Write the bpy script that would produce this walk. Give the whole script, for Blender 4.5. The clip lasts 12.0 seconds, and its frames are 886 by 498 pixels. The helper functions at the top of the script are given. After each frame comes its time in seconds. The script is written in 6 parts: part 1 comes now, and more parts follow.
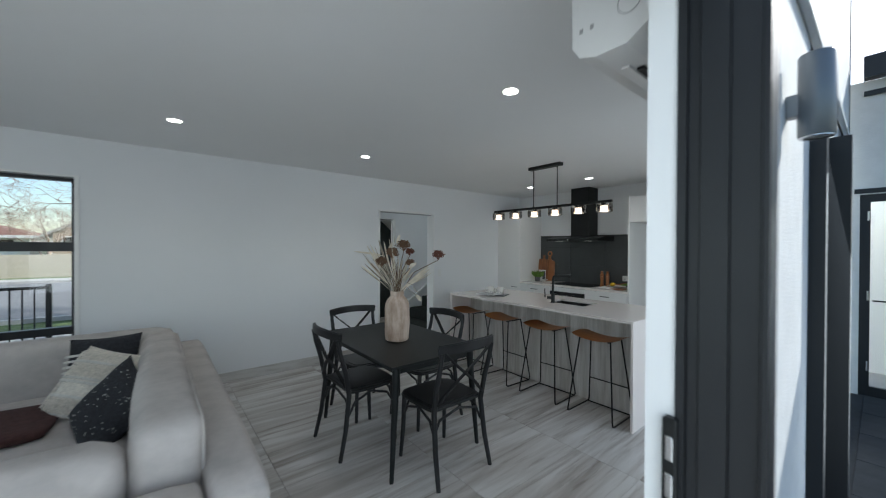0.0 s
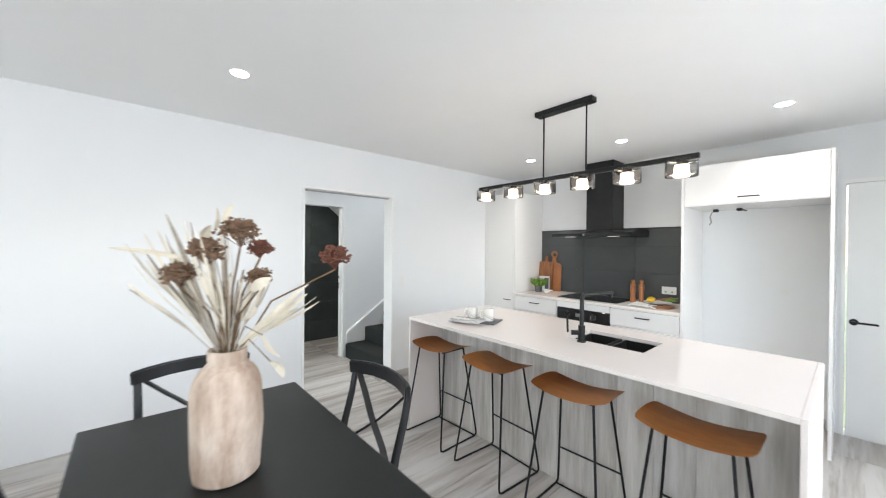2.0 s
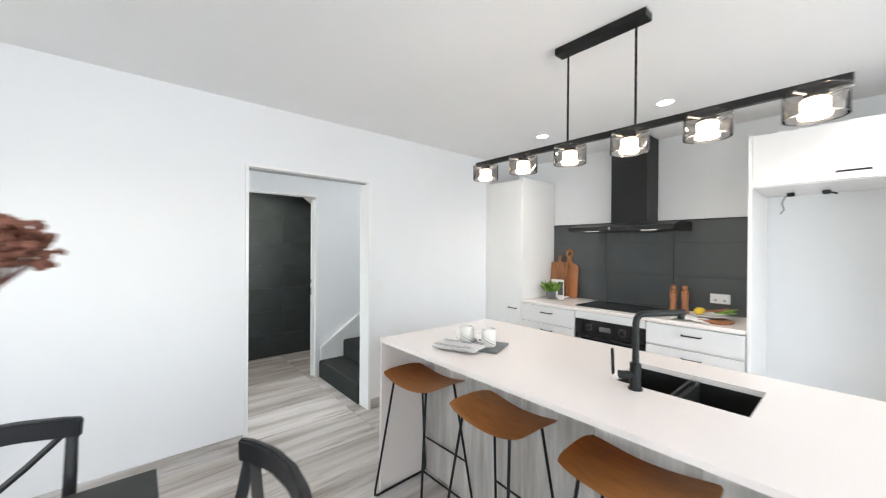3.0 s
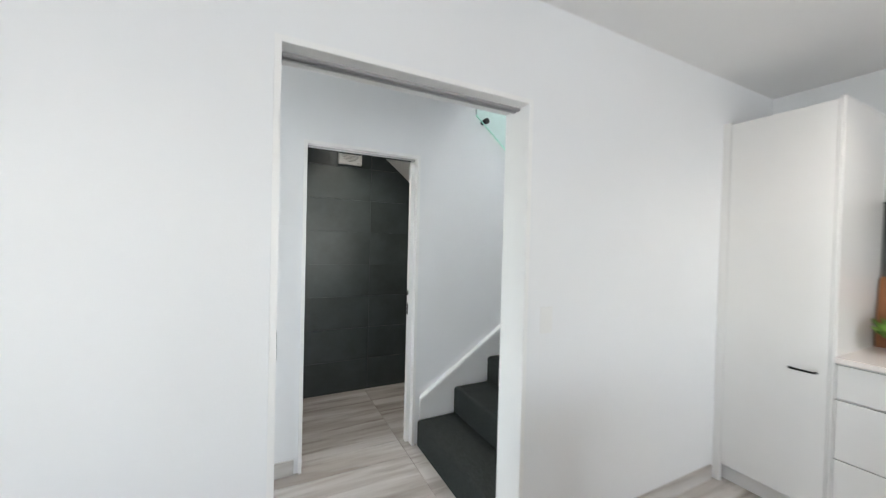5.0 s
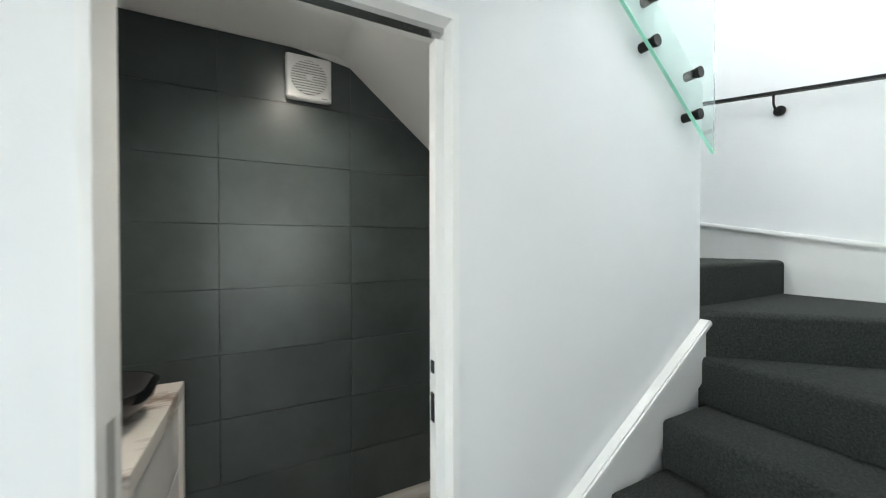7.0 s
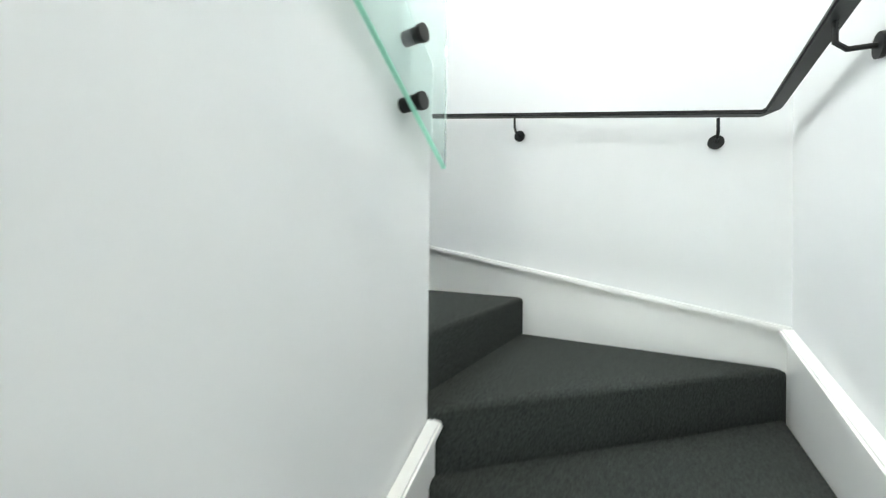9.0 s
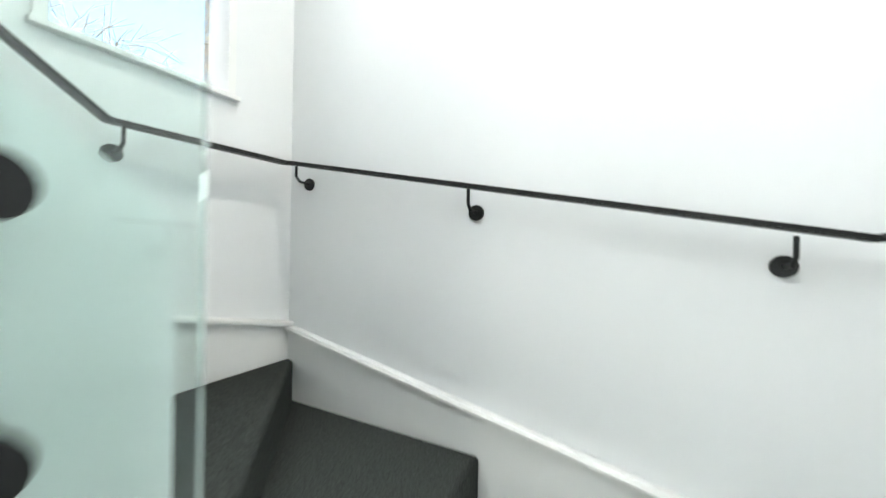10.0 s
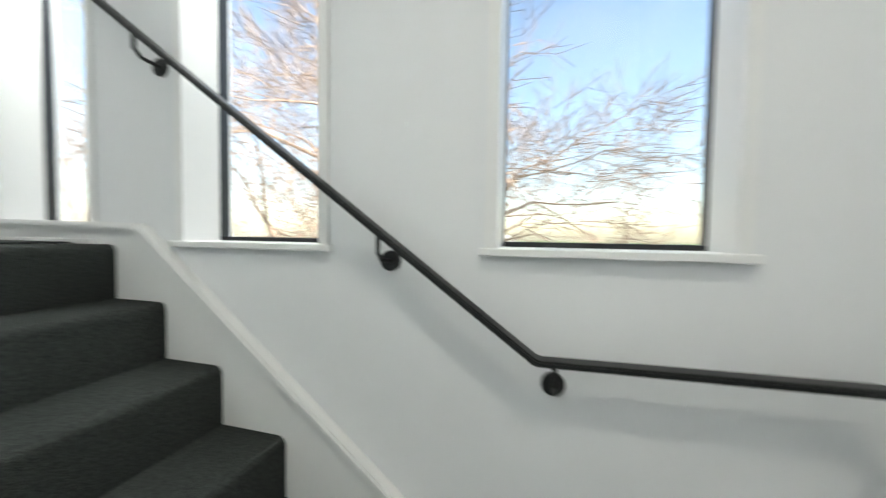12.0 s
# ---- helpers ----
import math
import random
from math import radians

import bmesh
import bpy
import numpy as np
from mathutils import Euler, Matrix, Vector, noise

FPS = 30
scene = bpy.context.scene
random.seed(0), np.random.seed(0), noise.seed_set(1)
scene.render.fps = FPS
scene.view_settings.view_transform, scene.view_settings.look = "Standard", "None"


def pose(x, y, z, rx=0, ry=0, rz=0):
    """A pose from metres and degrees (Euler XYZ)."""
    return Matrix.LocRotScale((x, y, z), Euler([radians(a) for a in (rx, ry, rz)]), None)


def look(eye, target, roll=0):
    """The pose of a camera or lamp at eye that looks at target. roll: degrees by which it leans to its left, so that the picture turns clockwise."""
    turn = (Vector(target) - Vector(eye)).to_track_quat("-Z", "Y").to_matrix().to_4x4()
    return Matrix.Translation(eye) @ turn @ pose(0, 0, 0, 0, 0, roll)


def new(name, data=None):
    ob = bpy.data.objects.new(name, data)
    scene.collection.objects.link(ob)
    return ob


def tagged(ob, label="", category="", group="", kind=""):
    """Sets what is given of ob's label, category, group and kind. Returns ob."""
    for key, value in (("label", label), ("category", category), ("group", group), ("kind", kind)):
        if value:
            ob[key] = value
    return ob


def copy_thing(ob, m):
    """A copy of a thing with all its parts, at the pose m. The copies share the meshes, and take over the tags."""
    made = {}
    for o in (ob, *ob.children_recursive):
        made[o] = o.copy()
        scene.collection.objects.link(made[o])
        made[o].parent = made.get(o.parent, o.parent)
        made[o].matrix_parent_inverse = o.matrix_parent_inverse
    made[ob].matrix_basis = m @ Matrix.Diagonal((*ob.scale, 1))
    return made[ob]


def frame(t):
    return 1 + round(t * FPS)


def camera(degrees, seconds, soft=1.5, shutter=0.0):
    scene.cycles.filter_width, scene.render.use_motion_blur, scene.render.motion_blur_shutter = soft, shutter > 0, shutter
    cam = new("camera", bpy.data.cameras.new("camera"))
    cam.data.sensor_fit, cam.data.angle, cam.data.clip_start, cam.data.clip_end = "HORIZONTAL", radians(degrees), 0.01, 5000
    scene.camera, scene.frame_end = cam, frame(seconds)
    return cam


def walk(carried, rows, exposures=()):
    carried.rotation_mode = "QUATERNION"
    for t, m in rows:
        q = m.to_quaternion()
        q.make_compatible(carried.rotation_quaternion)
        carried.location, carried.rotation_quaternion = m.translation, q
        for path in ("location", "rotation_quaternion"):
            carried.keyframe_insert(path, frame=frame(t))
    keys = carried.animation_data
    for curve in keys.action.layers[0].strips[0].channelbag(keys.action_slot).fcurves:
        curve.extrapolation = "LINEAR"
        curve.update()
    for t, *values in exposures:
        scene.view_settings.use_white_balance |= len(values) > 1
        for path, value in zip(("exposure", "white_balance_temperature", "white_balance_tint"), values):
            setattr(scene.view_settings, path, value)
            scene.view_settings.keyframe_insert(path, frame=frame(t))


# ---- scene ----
cam = camera(102.3, 12.0, soft=1.1, shutter=0.4)
PATH = [
    (0, (0.555, 0.501, 1.497), (1.815, 2.054, 1.485), 0.3),
    (0.5, (0.867, 0.807, 1.481), (2.158, 2.334, 1.47), 0.6),
    (1, (1.179, 1.12, 1.48), (2.492, 2.628, 1.468), 0.5),
    (1.5, (1.496, 1.414, 1.479), (2.812, 2.919, 1.467), 0.5),
    (2, (1.847, 1.668, 1.466), (3.161, 3.175, 1.456), 0.5),
    (2.5, (2.146, 1.93, 1.447), (3.467, 3.432, 1.44), 0.4),
    (3, (2.452, 2.187, 1.438), (3.754, 3.705, 1.43), 0.4),
    (3.5, (2.67, 2.45, 1.44), (3.846, 4.067, 1.431), 0.2),
    (3.7, (2.738, 2.583, 1.434), (3.853, 4.243, 1.424), -0.1),
    (5.3, (3.099, 4.12, 1.402), (3.959, 5.926, 1.377), 0.7),
    (5.5, (3.169, 4.331, 1.401), (4.009, 6.145, 1.384), 0.0),
    (6, (3.273, 4.762, 1.392), (4.106, 6.58, 1.375), 0.1),
    (6.5, (3.346, 5.074, 1.404), (4.215, 6.875, 1.38), -0.1),
    (7, (3.5, 5.244, 1.394), (4.4, 7.03, 1.374), -0.1),
    (7.5, (3.621, 5.351, 1.385), (4.653, 7.064, 1.367), 0.0),
    (7.7, (3.65, 5.383, 1.395), (4.799, 7.02, 1.381), 0.1),
    (9.3, (4.518, 5.585, 1.665), (6.264, 6.561, 1.667), 0.7),
    (9.5, (4.645, 5.621, 1.783), (6.407, 6.566, 1.779), 0.9),
    (9.7, (4.755, 5.655, 1.879), (6.521, 6.595, 1.882), 1.2),
    (10, (4.939, 5.714, 2.025), (6.713, 6.638, 2.024), 1.0),
    (10.5, (5.229, 5.757, 2.215), (6.84, 6.942, 2.243), 1.5),
    (11, (5.383, 5.926, 2.381), (6.496, 7.588, 2.394), 1.5),
    (11.5, (5.441, 6.089, 2.577), (5.876, 8.038, 2.466), 2.4),
    (12, (5.416, 6.267, 2.668), (4.882, 8.193, 2.587), 0.8),
]
walk(cam, [(t, look(e, g, r)) for t, e, g, r in PATH], exposures=[(0, 0.5, 6050, 5), (0.5, 1.0, 6080, 7), (1.0, 1.65, 6180, 10), (1.5, 2.03, 6380, 10), (2.5, 2.2, 6480, 11), (3.5, 2.27, 6480, 11), (5.5, 1.95, 6500, 10), (6.5, 2.15, 6500, 7), (7.5, 2.55, 6550, 5), (9.5, 2.33, 6700, 4), (10.0, 2.28, 6700, 5), (10.5, 2.1, 6750, 6), (11.0, 1.88, 6750, 6), (11.5, 1.75, 6800, 6), (12.0, 1.42, 6850, 6)])

# world, sun, window light and added fill lamps
world = bpy.data.worlds.new("sky")
scene.world = world
world.use_nodes = True
wn = world.node_tree
sky = wn.nodes.new("ShaderNodeTexSky")
sky.sky_type = 'NISHITA'
sky.sun_disc = False
sky.sun_elevation = radians(33)
sky.sun_rotation = radians(106)
wn.links.new(sky.outputs[0], wn.nodes["Background"].inputs[0])
wn.nodes["Background"].inputs[1].default_value = 0.15

sun = new("sun", bpy.data.lights.new("sun", 'SUN'))
sun.data.energy = 5.0
sun.data.angle = radians(0.55)
sun.data.color = (1.0, 0.95, 0.88)
sun.matrix_world = look((8.06, -2.3, 5.45), (0, 0, 0))


def window_light(name, place, target, w, h, power, color=(0.93, 0.97, 1.0)):
    lamp = new(name, bpy.data.lights.new(name, 'AREA'))
    lamp.data.shape = 'RECTANGLE'
    lamp.data.size, lamp.data.size_y = w, h
    lamp.data.energy = power
    lamp.data.color = color
    lamp.matrix_world = look(place, target)
    return lamp


window_light("slider_light", (0.1, 0.55, 1.2), (0.1, 2.5, 1.0), 2.4, 1.9, 15)
window_light("slider_light", (3.92, 0.56, 1.2), (3.92, 2.5, 0.9), 2.1, 1.9, 14)
# Fill for the hall, set at an invented door opening out of view.
window_light("hall_fill_light", (1.14, 5.62, 1.1), (3.0, 5.6, 1.0), 0.7, 1.9, 6.0, (0.97, 1.0, 0.98))
# Living room fill from the west, where no light source is known.
window_light("west_fill_light", (-3.35, 2.9, 1.3), (0, 2.9, 1.2), 2.4, 1.7, 8)
for wx, ww, power in ((5.55, 0.5, 3.2), (4.545, 0.5, 8.5), (3.6, 0.5, 8.5)):
    window_light("stair_window_light", (wx, 7.42, 4.2), (wx, 5.5, 2.0), ww, 0.6, power)

# ---------------------------------------------------------------- materials


def mat(name, color, rough=0.5, metal=0.0, var=0.06, scale=6.0, bump=0.0, bscale=80.0, color2=None, spec=None, stretch=(1, 1, 1), per_object=0.0):
    m = bpy.data.materials.new(name)
    m.use_nodes = True
    nt = m.node_tree
    b = nt.nodes["Principled BSDF"]
    b.inputs["Roughness"].default_value = rough
    b.inputs["Metallic"].default_value = metal
    if spec is not None:
        b.inputs["Specular IOR Level"].default_value = spec
    tc = nt.nodes.new("ShaderNodeTexCoord")
    mp = nt.nodes.new("ShaderNodeMapping")
    mp.inputs["Scale"].default_value = stretch
    nt.links.new(tc.outputs["Object"], mp.inputs["Vector"])
    n1 = nt.nodes.new("ShaderNodeTexNoise")
    n1.inputs["Scale"].default_value = scale
    n1.inputs["Detail"].default_value = 6
    n1.inputs["Roughness"].default_value = 0.65
    nt.links.new(mp.outputs[0], n1.inputs["Vector"])
    ramp = nt.nodes.new("ShaderNodeValToRGB")
    c2 = color2 or tuple(min(1, c * (1 + var)) for c in color)
    c1 = color if color2 else tuple(c * (1 - var) for c in color)
    ramp.color_ramp.elements[0].position, ramp.color_ramp.elements[1].position = 0.32, 0.7
    ramp.color_ramp.elements[0].color = (*c1, 1)
    ramp.color_ramp.elements[1].color = (*c2, 1)
    nt.links.new(n1.outputs["Fac"], ramp.inputs["Fac"])
    out = ramp.outputs["Color"]
    if per_object:
        info = nt.nodes.new("ShaderNodeObjectInfo")
        add = nt.nodes.new("ShaderNodeVectorMath")
        add.operation = 'MULTIPLY_ADD'
        add.inputs[1].default_value = (37, 53, 11)
        nt.links.new(info.outputs["Random"], add.inputs[0])
        nt.links.new(tc.outputs["Object"], add.inputs[2])
        nt.links.new(add.outputs[0], mp.inputs["Vector"])
        hsv = nt.nodes.new("ShaderNodeHueSaturation")
        mr = nt.nodes.new("ShaderNodeMapRange")
        mr.inputs["To Min"].default_value = 1 - per_object
        mr.inputs["To Max"].default_value = 1 + per_object
        nt.links.new(info.outputs["Random"], mr.inputs["Value"])
        nt.links.new(mr.outputs[0], hsv.inputs["Value"])
        nt.links.new(out, hsv.inputs["Color"])
        out = hsv.outputs["Color"]
    nt.links.new(out, b.inputs["Base Color"])
    if bump:
        n2 = nt.nodes.new("ShaderNodeTexNoise")
        n2.inputs["Scale"].default_value = bscale
        n2.inputs["Detail"].default_value = 3
        nt.links.new(mp.outputs[0], n2.inputs["Vector"])
        bp = nt.nodes.new("ShaderNodeBump")
        bp.inputs["Strength"].default_value = bump
        bp.inputs["Distance"].default_value = 0.01
        nt.links.new(n2.outputs["Fac"], bp.inputs["Height"])
        nt.links.new(bp.outputs[0], b.inputs["Normal"])
    return m


def glow(name, color, strength):
    m = bpy.data.materials.new(name)
    m.use_nodes = True
    b = m.node_tree.nodes["Principled BSDF"]
    b.inputs["Base Color"].default_value = (*color, 1)
    b.inputs["Emission Color"].default_value = (*color, 1)
    b.inputs["Emission Strength"].default_value = strength
    return m


def glass(name, color, rough=0.0, ior=1.45):
    m = bpy.data.materials.new(name)
    m.use_nodes = True
    b = m.node_tree.nodes["Principled BSDF"]
    b.inputs["Base Color"].default_value = (*color, 1)
    b.inputs["Roughness"].default_value = rough
    b.inputs["IOR"].default_value = ior
    b.inputs["Transmission Weight"].default_value = 1.0
    return m


PAINT = mat("wall_paint", (0.785, 0.795, 0.805), 0.55, var=0.012, scale=1.2, bump=0.03, bscale=140)
CEIL = mat("ceiling_paint", (0.85, 0.85, 0.845), 0.75, var=0.012, scale=1.0, bump=0.03, bscale=160)
TRIM = mat("trim_enamel", (0.82, 0.82, 0.81), 0.3, var=0.01, scale=3)
CABINET = mat("cabinet_lacquer", (0.80, 0.79, 0.775), 0.22, var=0.01, scale=2)
STONE = mat("white_stone", (0.83, 0.77, 0.735), 0.16, var=0.03, scale=160, bump=0.0)
BLACK = mat("matt_black_metal", (0.008, 0.009, 0.009), 0.42, var=0.25, scale=12, bump=0.02, spec=0.35)
CHAIRB = mat("black_painted_wood", (0.012, 0.0125, 0.014), 0.38, var=0.3, scale=9, bump=0.06, bscale=50, stretch=(1, 1, 0.3))
TABLEB = mat("black_table_laminate", (0.010, 0.012, 0.012), 0.45, var=0.2, scale=14, bump=0.04, bscale=200, spec=0.32)
SINKB = mat("black_granite_sink", (0.010, 0.010, 0.010), 0.45, var=0.3, scale=200)
ALU = mat("charcoal_aluminium", (0.028, 0.030, 0.033), 0.38, metal=0.4, var=0.12, scale=4, stretch=(1, 1, 0.1))
CARPET = mat("charcoal_carpet", (0.041, 0.046, 0.044), 0.95, var=0.45, scale=130, bump=0.6, bscale=260, spec=0.1, stretch=(1, 1, 1))
CHROME = mat("steel", (0.6, 0.6, 0.6), 0.25, metal=1.0, var=0.05)
SPLASH = mat("charcoal_splash_tile", (0.055, 0.060, 0.062), 0.35, var=0.12, scale=3, per_object=0.015)
BATHT = mat("charcoal_wall_tile", (0.041, 0.053, 0.054), 0.32, var=0.3, scale=2.6, bump=0.03, bscale=60, per_object=0.05)
GROUT = mat("dark_grout", (0.034, 0.042, 0.043), 0.9)
FGROUT = mat("floor_grout", (0.34, 0.32, 0.30), 0.9)
SEATW = mat("oak_seat", (0.46, 0.19, 0.055), 0.38, scale=5, color2=(0.60, 0.27, 0.09), stretch=(9, 1.2, 9), bump=0.03, bscale=20)
ACACIA = mat("acacia_board", (0.17, 0.06, 0.022), 0.45, scale=6, color2=(0.36, 0.15, 0.06), stretch=(6, 6, 1.0))
WOODP = mat("turned_wood", (0.30, 0.11, 0.038), 0.3, scale=10, color2=(0.44, 0.18, 0.07), stretch=(1, 1, 0.4))
VASEW = mat("washed_wood_vase", (0.33, 0.22, 0.155), 0.75, scale=7, color2=(0.70, 0.59, 0.50), stretch=(2.2, 2.2, 0.7), bump=0.35, bscale=30)
SOFA = mat("beige_velvet", (0.49, 0.455, 0.43), 0.92, var=0.16, scale=5, bump=0.3, bscale=260, spec=0.2)
CREAM = mat("cream_wool", (0.72, 0.67, 0.59), 0.95, var=0.2, scale=60, bump=0.9, bscale=90)
DARKF = mat("black_fabric", (0.020, 0.021, 0.026), 0.95, var=0.6, scale=60, bump=0.6, bscale=200)
BROWNF = mat("dark_brown_throw", (0.06, 0.025, 0.022), 0.95, var=0.4, scale=40, bump=0.6, bscale=150)
STRIPE = mat("white_yarn", (0.65, 0.63, 0.58), 0.95, var=0.15, scale=50, bump=0.6, bscale=150)
MUGC = mat("white_glazed_ceramic", (0.78, 0.75, 0.71), 0.25, var=0.05, scale=12)
SLATE = mat("grey_ceramic", (0.12, 0.125, 0.13), 0.5, var=0.15, scale=20)
LINEN = mat("pale_linen", (0.74, 0.73, 0.72), 0.95, var=0.18, scale=90, bump=0.6, bscale=200)
DRYW = mat("bleached_dried_leaf", (0.72, 0.66, 0.55), 0.85, var=0.12, scale=14)
DRYG = mat("grey_dried_leaf", (0.40, 0.35, 0.29), 0.9, var=0.2, scale=14)
DRYB = mat("dried_umbel", (0.20, 0.12, 0.075), 0.95, var=0.4, scale=40)
DRYR = mat("dried_russet_umbel", (0.17, 0.068, 0.045), 0.95, var=0.4, scale=40)
STEMB = mat("dried_stem", (0.16, 0.10, 0.055), 0.9, var=0.3, scale=20)
GREEN = mat("herb_leaf", (0.14, 0.26, 0.035), 0.6, var=0.5, scale=30)
LEMON = mat("lemon_peel", (0.75, 0.50, 0.03), 0.5, var=0.1, scale=40)
PLASTW = mat("white_plastic", (0.78, 0.78, 0.77), 0.3, var=0.01)
PLASTG = mat("grey_plastic", (0.35, 0.35, 0.35), 0.4, var=0.05)
DARKGLASS = mat("black_glass", (0.006, 0.006, 0.007), 0.08, var=0.1)
MARBLE = mat("veined_marble", (0.24, 0.17, 0.13), 0.3, scale=2.4, color2=(0.74, 0.71, 0.68), stretch=(1, 2.6, 2.2))
vein = MARBLE.node_tree.nodes["Color Ramp"].color_ramp
vein.elements[0].position, vein.elements[1].position = 0.36, 0.46
PANEL = mat("grey_timber_panel", (0.40, 0.375, 0.34), 0.45, scale=2.2, color2=(0.76, 0.74, 0.71), stretch=(5, 5, 0.5), bump=0.05, per_object=0.04)
RENDERW = mat("white_render", (0.78, 0.78, 0.77), 0.9, var=0.04, scale=8, bump=0.3, bscale=90)
PAVER = mat("dark_paver", (0.035, 0.038, 0.042), 0.8, var=0.25, scale=7, bump=0.2)
ASPH = mat("asphalt", (0.20, 0.20, 0.20), 0.9, var=0.2, scale=5, bump=0.3)
CONC = mat("concrete_path", (0.42, 0.41, 0.39), 0.9, var=0.12, scale=4, bump=0.2)
GRASS = mat("lawn", (0.07, 0.115, 0.03), 0.95, scale=3, color2=(0.14, 0.18, 0.06), bump=0.6, bscale=60)
CREAMW = mat("cream_block_wall", (0.50, 0.44, 0.35), 0.9, var=0.1, scale=5, bump=0.2)
BRICKH = mat("tan_brick", (0.40, 0.30, 0.21), 0.9, var=0.15, scale=20, bump=0.2)
ROOFR = mat("red_tile_roof", (0.20, 0.10, 0.072), 0.85, var=0.3, scale=12, bump=0.3)
BARK = mat("pale_bark", (0.36, 0.265, 0.205), 0.95, var=0.35, scale=16, bump=0.6, bscale=30)
SHRUB = mat("blue_green_shrub", (0.05, 0.10, 0.085), 0.8, var=0.5, scale=20)
LAMPW = glow("downlight_glow", (1.0, 0.95, 0.88), 10)
LAMPP = glow("pendant_glow", (1.0, 0.80, 0.58), 2.2)
CLEAR = glass("window_glass", (0.99, 1.0, 1.0))
GREENG = glass("toughened_glass", (0.81, 0.94, 0.91))
EDGEG = glass("glass_edge", (0.40, 0.86, 0.68), 0.3)
EDGEG.node_tree.nodes["Principled BSDF"].inputs["Transmission Weight"].default_value = 0.35
SMOKE = glass("smoked_glass", (0.62, 0.60, 0.58))


def floor_tile_material():
    """Grey washed timber-look porcelain: long streaks, darker knots and pale bands, different on every plank."""
    m = bpy.data.materials.new("timber_look_tile")
    m.use_nodes = True
    nt = m.node_tree
    b = nt.nodes["Principled BSDF"]
    b.inputs["Roughness"].default_value = 0.38
    info = nt.nodes.new("ShaderNodeObjectInfo")
    tc = nt.nodes.new("ShaderNodeTexCoord")
    off = nt.nodes.new("ShaderNodeVectorMath")
    off.operation = 'MULTIPLY_ADD'
    off.inputs[1].default_value = (91, 57, 23)
    nt.links.new(info.outputs["Random"], off.inputs[0])
    nt.links.new(tc.outputs["Object"], off.inputs[2])

    def streak(sc, stretch, c_dark, c_light, lo, hi):
        mp = nt.nodes.new("ShaderNodeMapping")
        mp.inputs["Scale"].default_value = stretch
        nt.links.new(off.outputs[0], mp.inputs["Vector"])
        n = nt.nodes.new("ShaderNodeTexNoise")
        n.inputs["Scale"].default_value = sc
        n.inputs["Detail"].default_value = 7
        n.inputs["Roughness"].default_value = 0.6
        n.inputs["Distortion"].default_value = 0.4
        nt.links.new(mp.outputs[0], n.inputs["Vector"])
        r = nt.nodes.new("ShaderNodeValToRGB")
        r.color_ramp.elements[0].position, r.color_ramp.elements[1].position = lo, hi
        r.color_ramp.elements[0].color, r.color_ramp.elements[1].color = (*c_dark, 1), (*c_light, 1)
        nt.links.new(n.outputs["Fac"], r.inputs["Fac"])
        return r.outputs["Color"], n.outputs["Fac"]

    a, fa = streak(1.3, (0.55, 5.5, 5.5), (0.335, 0.30, 0.27), (0.60, 0.585, 0.565), 0.36, 0.60)
    d, fd = streak(2.4, (0.6, 9, 9), (0.42, 0.37, 0.33), (1, 1, 1), 0.30, 0.46)
    mix = nt.nodes.new("ShaderNodeMixRGB")
    mix.blend_type = 'MULTIPLY'
    mix.inputs["Fac"].default_value = 0.75
    nt.links.new(a, mix.inputs["Color1"])
    nt.links.new(d, mix.inputs["Color2"])
    hsv = nt.nodes.new("ShaderNodeHueSaturation")
    mr = nt.nodes.new("ShaderNodeMapRange")
    mr.inputs["To Min"].default_value, mr.inputs["To Max"].default_value = 0.95, 1.05
    nt.links.new(info.outputs["Random"], mr.inputs["Value"])
    nt.links.new(mr.outputs[0], hsv.inputs["Value"])
    nt.links.new(mix.outputs[0], hsv.inputs["Color"])
    nt.links.new(hsv.outputs[0], b.inputs["Base Color"])
    bp = nt.nodes.new("ShaderNodeBump")
    bp.inputs["Strength"].default_value = 0.08
    bp.inputs["Distance"].default_value = 0.004
    nt.links.new(fd, bp.inputs["Height"])
    nt.links.new(bp.outputs[0], b.inputs["Normal"])
    return m


FTILE = floor_tile_material()

# ---------------------------------------------------------------- builders


def box(bm, x0, x1, y0, y1, z0, z1):
    vs = [bm.verts.new((x, y, z)) for x in (x0, x1) for y in (y0, y1) for z in (z0, z1)]
    for q in ((0, 1, 3, 2), (4, 6, 7, 5), (0, 4, 5, 1), (2, 3, 7, 6), (0, 2, 6, 4), (1, 5, 7, 3)):
        bm.faces.new([vs[i] for i in q])
    return bm


def bx(x0, x1, y0, y1, z0, z1):
    return box(bmesh.new(), x0, x1, y0, y1, z0, z1)


def rbox(x0, x1, y0, y1, z0, z1, r=0.004, seg=2):
    bm = bx(x0, x1, y0, y1, z0, z1)
    bmesh.ops.bevel(bm, geom=bm.edges[:], offset=r, segments=seg, affect='EDGES', profile=0.5)
    return bm


